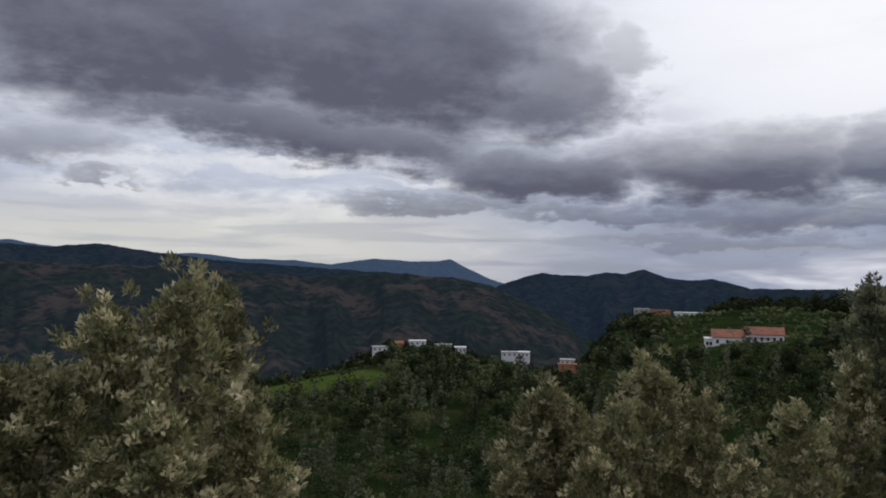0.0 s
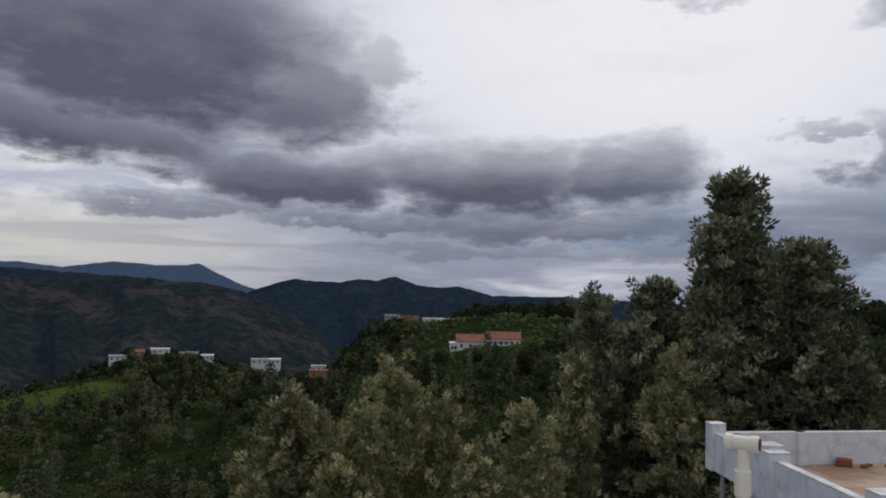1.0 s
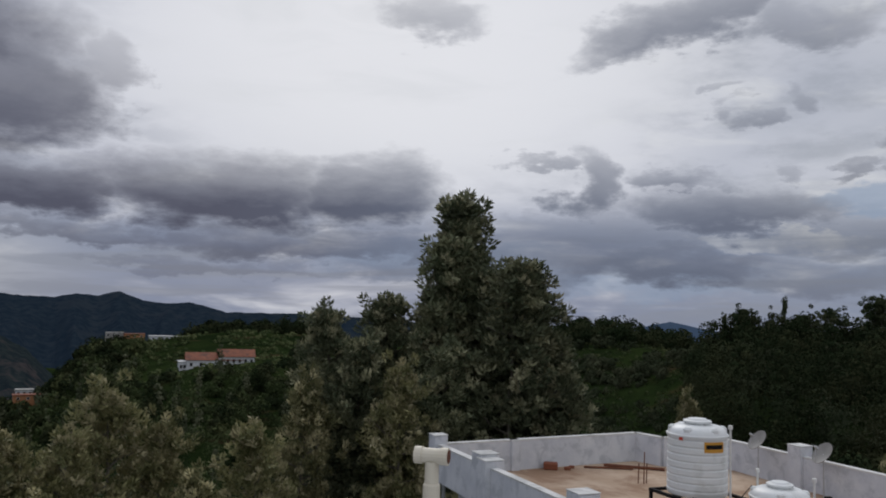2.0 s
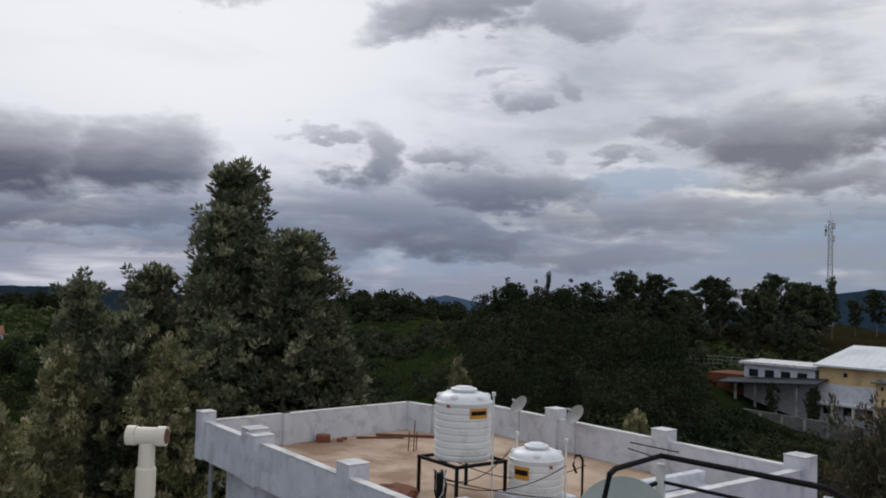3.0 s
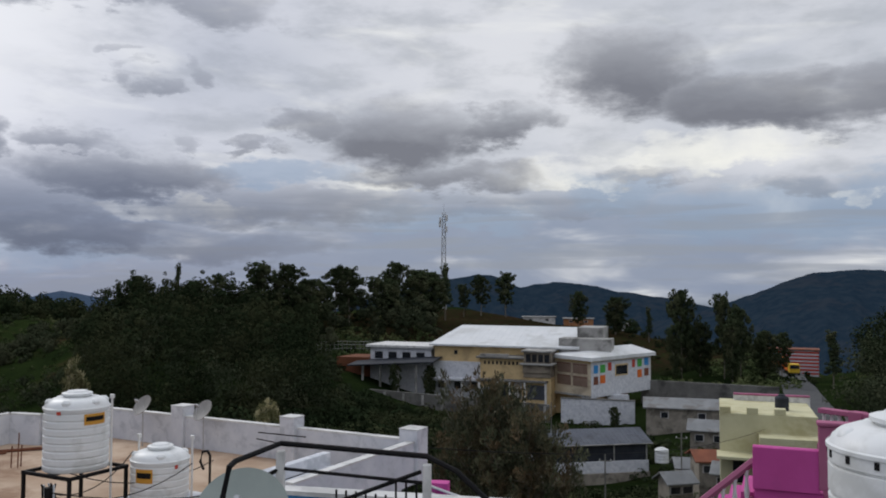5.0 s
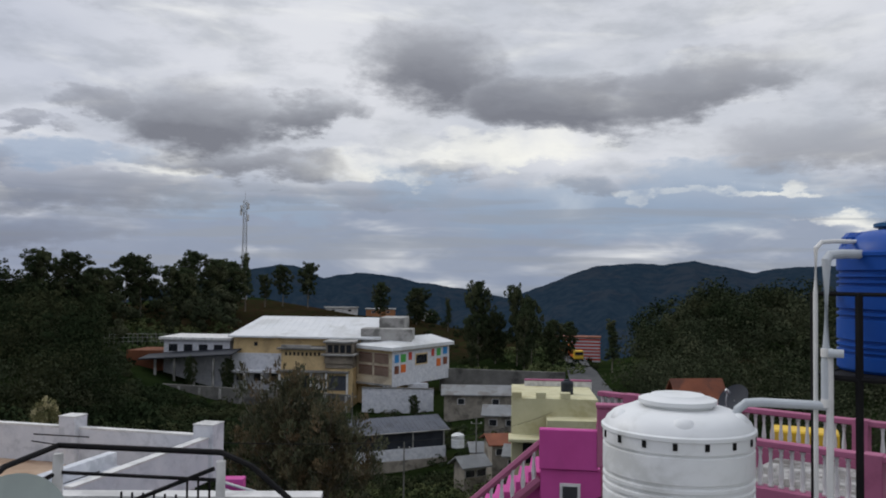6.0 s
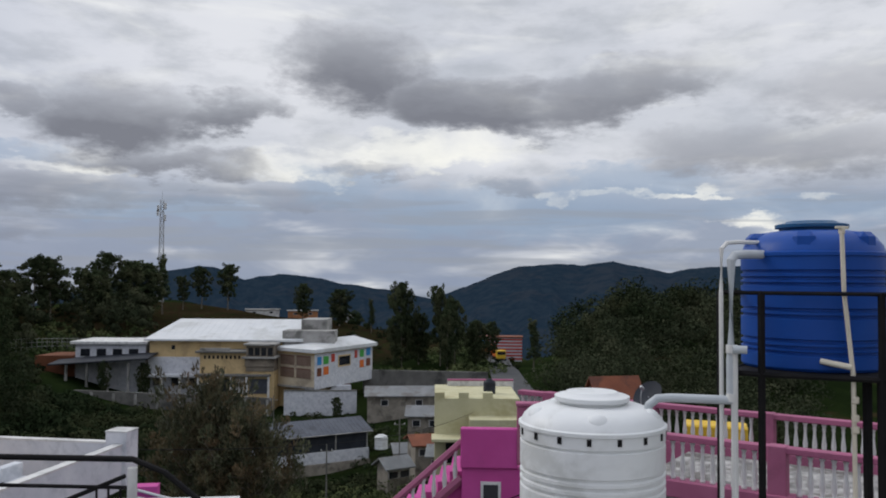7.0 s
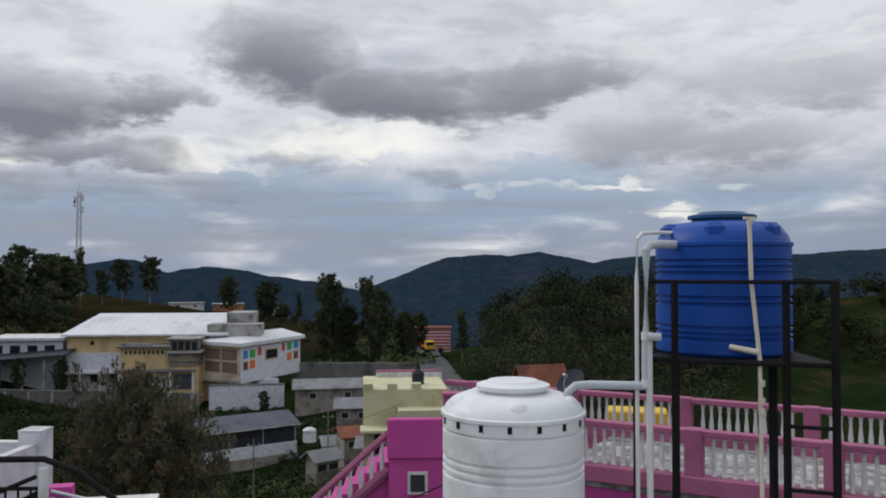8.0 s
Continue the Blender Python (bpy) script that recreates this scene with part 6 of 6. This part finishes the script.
def plant_row(rows):
    for i, (kind, a, r, tip, wide) in enumerate(rows):
        plant(kind, a, r, tip, turn=i * 67.0, wide=wide)


plant_row([("a", 98.2, 17.0, 0.40, 1.00), ("b", 95.6, 18.5, 0.42, 0.89), ("a", 102.3, 17.0, -0.15, 0.94), ("b", 105.8, 16.5, -1.1, 1.12), ("a", 92.5, 18.0, -2.3, 0.94), ("b", 99.5, 15.0, -1.9, 1.06), ("a", 104.0, 15.0, -2.8, 1.18), ("b", 109.5, 16.0, -1.0, 1.18)])
plant_row([("a", 73.2, 20.0, -2.25, 1.06), ("b", 71.0, 20.5, -2.6, 0.94), ("a", 64.8, 21.0, -1.68, 1.12), ("b", 67.2, 20.0, -2.4, 0.94), ("a", 61.6, 21.0, -2.45, 0.89), ("b", 56.2, 20.5, -2.42, 1.00), ("a", 75.5, 18.0, -3.9, 0.94), ("b", 69.2, 18.0, -3.4, 0.94), ("a", 59.0, 18.5, -3.4, 0.94), ("a", 84.0, 19.0, -4.9, 0.83)])
plant_row([("c", 51.0, 25.0, 0.42, 0.91), ("d", 47.0, 26.0, 0.95, 1.02), ("c", 48.9, 24.0, -0.4, 0.91), ("c", 44.3, 25.5, 0.75, 0.97), ("d", 42.0, 27.0, 4.5, 1.0), ("c", 40.2, 26.0, 1.9, 1.08), ("c", 36.9, 25.5, 1.75, 1.08), ("d", 38.6, 24.5, 2.1, 1.05), ("c", 43.2, 24.0, -0.6, 1.03), ("a", 46.0, 23.0, -1.2, 0.91), ("c", 35.4, 25.0, -0.5, 0.85), ("a", 53.0, 23.0, -1.6, 0.85), ("d", 43.0, 26.5, 2.9, 1.0)])

kinds["w1"] = tree("woodland_tree", "dark leafy hill tree with open crown", 11, 10, 2.5, 0.34, "hill_leaf", dome, 44, 4, 34, 0.44, (0.42, 0.20), 0.16, out=True, stray=0.45)
kinds["w2"] = tree("woodland_tree", "dark bushy hill tree with rounded crown", 12, 9, 2.9, 0.16, "hill_leaf", dome, 54, 4, 36, 0.52, (0.42, 0.22), 0.18, out=True, stray=0.5)
kinds["w3"] = tree("woodland_tree", "slender dark hill tree with narrow crown", 13, 12, 1.5, 0.26, "hill_leaf", spire, 40, 3, 36, 0.42, (0.36, 0.18), 0.14, out=True, stray=0.25)
kinds["w4"] = tree("leafy_tree", "broad grey-green tree with russet tips on the slope", 14, 9, 3.9, 0.22, "russet_leaf", dome, 96, 5, 40, 0.46, (0.26, 0.12), 0.2, stray=0.5)
# trees along the hill's skyline
plant_row([("w3", 20.4, 185, 4.3, 0.7), ("w2", 22.9, 180, 1.5, 1.0), ("w3", 24.0, 178, 0.6, 0.8), ("w2", 19.3, 180, 0.5, 1.0), ("w1", 17.6, 178, 1.9, 1.1), ("w1", 14.8, 175, 4.5, 1.0), ("w1", 13.1, 172, 4.0, 1.0), ("w2", 11.7, 168, 0.9, 1.2),
           ("w1", 9.9, 180, 3.9, 1.0), ("w1", 9.0, 182, 3.6, 1.0), ("w1", 7.0, 190, 1.8, 1.0), ("w1", 5.6, 195, 5.1, 1.0), ("w2", 4.2, 198, 3.4, 1.0), ("w2", 3.3, 200, 2.8, 1.0), ("w3", 2.3, 205, 5.0, 1.1), ("w1", 1.0, 212, 0.0, 0.9), ("w1", -0.2, 215, 2.4, 0.9), ("w1", -1.9, 218, 3.2, 0.9), ("w2", 6.3, 192, 1.2, 0.9)])
plant_row([("w2", -6.9, 205, -1.7, 0.8), ("w2", -9.4, 195, -2.9, 1.1), ("w3", -11.6, 190, -5.0, 1.0), ("w2", -13.7, 150, -0.9, 0.55), ("w1", -16.4, 150, -1.4, 0.55), ("w1", -17.4, 148, -3.6, 0.6), ("w2", -16.9, 146, -5.6, 0.55), ("w3", -22.9, 150, -7.4, 1.3), ("w1", -19.9, 160, -8.5, 0.8), ("w3", -45.4, 240, -2.0, 1.0), ("w2", -18.9, 155, -8.0, 0.8), ("w2", -14.9, 152, -6.6, 0.7)])
plant_row([("w4", -0.6, 40, -5.0, 0.62), ("w4", -3.4, 38, -6.2, 0.62), ("a", 26.3, 34, -2.75, 0.65), ("b", 14.5, 34, -4.3, 0.7), ("w2", -9.3, 112, -16.2, 0.7), ("w2", 5.8, 128, -12.2, 0.6), ("w2", 3.4, 127, -12.6, 0.6)])


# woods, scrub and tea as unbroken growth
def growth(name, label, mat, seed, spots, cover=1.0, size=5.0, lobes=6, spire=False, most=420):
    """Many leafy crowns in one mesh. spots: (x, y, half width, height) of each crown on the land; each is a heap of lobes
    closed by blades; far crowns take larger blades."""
    rng = np.random.default_rng(seed)
    cen, rad, cnt, lng = [], [], [], []
    for x, y, w, h in spots:
        z = height(x, y)
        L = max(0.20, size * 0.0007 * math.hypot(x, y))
        k = max(1, int(lobes * rng.uniform(0.7, 1.3)))
        for q in range(k):
            f = (q + 0.5) / k
            if spire:
                rl = w * (1.0 - 0.72 * f) * rng.uniform(0.8, 1.15)
                p = (x + rng.normal() * w * 0.10, y + rng.normal() * w * 0.10, z + h * (0.12 + 0.88 * f) - rl * 0.5)
            else:
                rl = w * rng.uniform(0.36, 0.58) * (1.15 if q == 0 else 1.0)
                a, d = q * 2.4 + rng.uniform(-0.5, 0.5), (0.0 if q == 0 else w * rng.uniform(0.35, 0.72))
                top = h * (1.0 if q == 0 else rng.uniform(0.45, 0.92))
                p = (x + d * math.cos(a), y + d * math.sin(a), z + max(rl * 0.3, top - rl * 0.8))
            cen.append(p)
            rad.append(rl)
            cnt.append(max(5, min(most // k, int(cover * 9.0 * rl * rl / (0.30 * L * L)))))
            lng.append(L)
    cnt = np.asarray(cnt)
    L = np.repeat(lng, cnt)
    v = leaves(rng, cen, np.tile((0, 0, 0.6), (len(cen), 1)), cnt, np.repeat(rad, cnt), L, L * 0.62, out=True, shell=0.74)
    return tagged(new(name, quads_mesh(name, v, mat)), label, "vegetation", kind="stuff")


def scatter(seed, n, a0, a1, r0, r1, w0, w1, h0, h1, keep=None):
    rng = random.Random(seed)
    out = []
    while len(out) < n:
        a = rng.uniform(a0, a1)
        r = math.sqrt(rng.uniform(r0 * r0, r1 * r1))
        x, y = polar(a, r)
        if keep and not keep(a, r, x, y):
            continue
        k = rng.random()
        out.append((x, y, w0 + (w1 - w0) * k, h0 + (h1 - h0) * k * rng.uniform(0.7, 1.2)))
    return out


def patchy(scale, cut):
    return lambda a, r, x, y: noise.noise(Vector((x / scale, y / scale, 7.0))) > cut


def clear_of_field(a, r, x, y):
    return not (53 < a < 63 and r > 262) and not (82 < a < 93.5 and 272 < r < 316) and noise.noise(Vector((x / 60, y / 60, 7.0))) > -0.38


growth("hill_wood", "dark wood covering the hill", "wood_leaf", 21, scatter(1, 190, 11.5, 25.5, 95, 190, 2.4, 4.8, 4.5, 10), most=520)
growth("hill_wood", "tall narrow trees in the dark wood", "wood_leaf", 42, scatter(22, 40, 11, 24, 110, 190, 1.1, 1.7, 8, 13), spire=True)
growth("hill_wood", "grey-green trees among the dark wood", "valley_leaf", 43, scatter(23, 60, 10, 26, 85, 180, 1.8, 3.2, 4, 8), most=420)
growth("hill_wood", "dark wood on the far crest", "wood_leaf", 22, scatter(2, 150, 26.0, 37.5, 250, 312, 2.0, 3.8, 3.0, 6.5), most=200)
growth("valley_wood", "wooded slope of grey-green trees", "valley_leaf", 23, scatter(3, 210, -41, -23.5, 95, 225, 2.6, 5.2, 5, 11, lambda a, r, x, y: a < -25 or r < 140), most=420)
growth("valley_wood", "dark trees on the wooded slope", "wood_leaf", 44, scatter(24, 100, -41, -24.5, 120, 230, 2.2, 4.2, 6, 12), most=300)
growth("valley_wood", "wooded crest beyond the tank stand", "wood_leaf", 24, scatter(4, 160, -56, -38, 190, 290, 2.2, 3.6, 4, 8, patchy(50, -0.1)), most=220)
growth("knoll_wood", "dark wooded knoll", "wood_leaf", 25, scatter(5, 110, 52, 60, 500, 570, 4, 6.5, 6, 11), most=160)
growth("crest_wood", "trees between the houses on the crest", "wood_leaf", 26, scatter(6, 300, 64, 92, 335, 440, 2.2, 4.2, 2.5, 6.5), most=150)
growth("slope_trees", "rounded green trees on the tea slope", "bush_leaf", 27, scatter(7, 900, 50, 110, 95, 390, 1.8, 5.0, 2.5, 7.5, clear_of_field), most=230)
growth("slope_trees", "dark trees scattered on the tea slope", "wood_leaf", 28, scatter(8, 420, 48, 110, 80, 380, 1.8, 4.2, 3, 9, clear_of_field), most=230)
growth("slope_trees", "grey-green pointed silver oaks on the tea slope", "far_oak_leaf", 45, scatter(25, 260, 50, 110, 90, 330, 1.1, 2.0, 5.5, 10, clear_of_field), spire=True, most=260)
growth("tea_bushes", "clipped tea bushes on the slope", "bush_leaf", 29, scatter(9, 1300, 60, 108, 200, 400, 0.9, 1.6, 0.8, 1.2, patchy(90, 0.0)), lobes=1, most=12)
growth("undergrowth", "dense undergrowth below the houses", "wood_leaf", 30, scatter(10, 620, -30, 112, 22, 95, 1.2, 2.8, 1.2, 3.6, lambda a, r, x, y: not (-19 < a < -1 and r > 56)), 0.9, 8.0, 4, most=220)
growth("undergrowth", "green bushes on the near slope", "bush_leaf", 31, scatter(11, 330, 46, 112, 24, 110, 1.0, 2.4, 1.2, 3.4, patchy(25, 0.0)), 0.9, 8.0, 4, most=220)
growth("field_scrub", "low scrub along the field edge", "wood_leaf", 32, scatter(12, 300, -22, 14, 150, 215, 0.6, 1.4, 0.4, 1.2, lambda a, r, x, y: a > 5 or a < -10), lobes=2, most=40)
growth("field_tea", "rows of low dark tea on the field", "bush_leaf", 46, scatter(26, 1500, -21, 10, 140, 205, 0.5, 0.9, 0.4, 0.7, lambda a, r, x, y: (r < 172 or a > 3) and noise.noise(Vector((x / 22, y / 22, 1.0))) > -0.2), lobes=1, most=9)
growth("hedge", "hedge and scrub below the factory wall", "wood_leaf", 33, scatter(13, 220, -12, 9, 88, 112, 0.8, 1.8, 0.5, 1.3), size=6.0, lobes=3, most=120)
growth("hill_scrub", "scrub and small trees on the slope behind the oaks", "valley_leaf", 34, scatter(14, 300, 25, 40, 75, 245, 1.0, 2.8, 0.8, 3.6, patchy(30, -0.05)), lobes=4, most=160)
growth("hill_scrub", "green tea on the slope behind the oaks", "bush_leaf", 47, scatter(27, 600, 25, 38, 120, 280, 0.7, 1.3, 0.4, 0.8), lobes=1, most=12)
growth("hill_scrub", "scrub below the wooded hill", "wood_leaf", 35, scatter(15, 300, 8, 30, 50, 110, 1.0, 2.6, 0.9, 3.0), size=6.0, lobes=4, most=180)
growth("hill_scrub", "bushes beside the climbing road", "bush_leaf", 36, scatter(16, 260, -30, -17, 60, 205, 0.8, 2.0, 0.6, 1.8, lambda a, r, x, y: not (-24.5 < a < -19)), lobes=3, most=120)
growth("yard_scrub", "rough scrub round the sheds in the dip", "wood_leaf", 37, scatter(17, 300, -20, 6, 56, 82, 0.6, 1.6, 0.4, 1.3, lambda a, r, x, y: a > -12.5 or r < 66), size=6.0, lobes=3, most=110)
growth("yard_scrub", "green bushes round the sheds in the dip", "bush_leaf", 38, scatter(18, 150, -16, 2, 50, 76, 0.8, 1.8, 0.6, 1.6), size=6.0, lobes=3, most=130)
growth("tea_bushes", "low tea and scrub on the school hill", "bush_leaf", 39, scatter(19, 800, 52, 67, 245, 420, 0.9, 1.8, 0.5, 1.3, lambda a, r, x, y: noise.noise(Vector((x / 30, y / 30, 2.0))) > -0.25), lobes=2, most=24)
growth("crest_wood", "dark trees round the school", "wood_leaf", 48, scatter(28, 110, 50, 66, 215, 286, 1.6, 3.2, 1.8, 4.2, lambda a, r, x, y: not (55 < a < 61 and r > 262)), most=220)
growth("field_scrub", "scrub on the bank below the outbuilding", "wood_leaf", 40, scatter(20, 220, 2, 14, 92, 142, 0.7, 1.9, 0.5, 1.6, lambda a, r, x, y: not (-21 < x < -3 and y > 118) and not (x > -8 and y > 118)), lobes=3, most=120)
growth("crest_trees", "mixed grey-green trees along the hill's skyline", "valley_leaf", 49, scatter(29, 46, 3, 23.5, 172, 200, 1.8, 3.2, 4.5, 8.5), most=420)
growth("crest_trees", "slim open trees along the hill's skyline", "valley_leaf", 50, scatter(30, 22, 4, 17, 165, 200, 1.0, 1.5, 7, 11), spire=True, cover=0.7, most=260)
growth("crest_trees", "dark trees at the far end of the tea field", "wood_leaf", 51, scatter(31, 10, -20, -9, 190, 215, 1.6, 2.8, 2.5, 5.5), most=320)
growth("field_scrub", "rough scrub before the retaining wall", "wood_leaf", 52, scatter(32, 170, 0.5, 15, 98, 118, 0.7, 1.8, 0.5, 1.5), size=6.0, lobes=3, most=120)
growth("field_scrub", "dry weeds before the retaining wall", "hill_leaf", 53, scatter(33, 200, -9, 14, 96, 117, 0.4, 0.9, 0.3, 0.8), size=5.0, lobes=1, most=30)
growth("field_scrub", "rough grass and weeds round the small sheds", "hill_leaf", 54, scatter(34, 260, -19, -10, 62, 104, 0.4, 0.9, 0.25, 0.7), size=5.0, lobes=1, most=30)
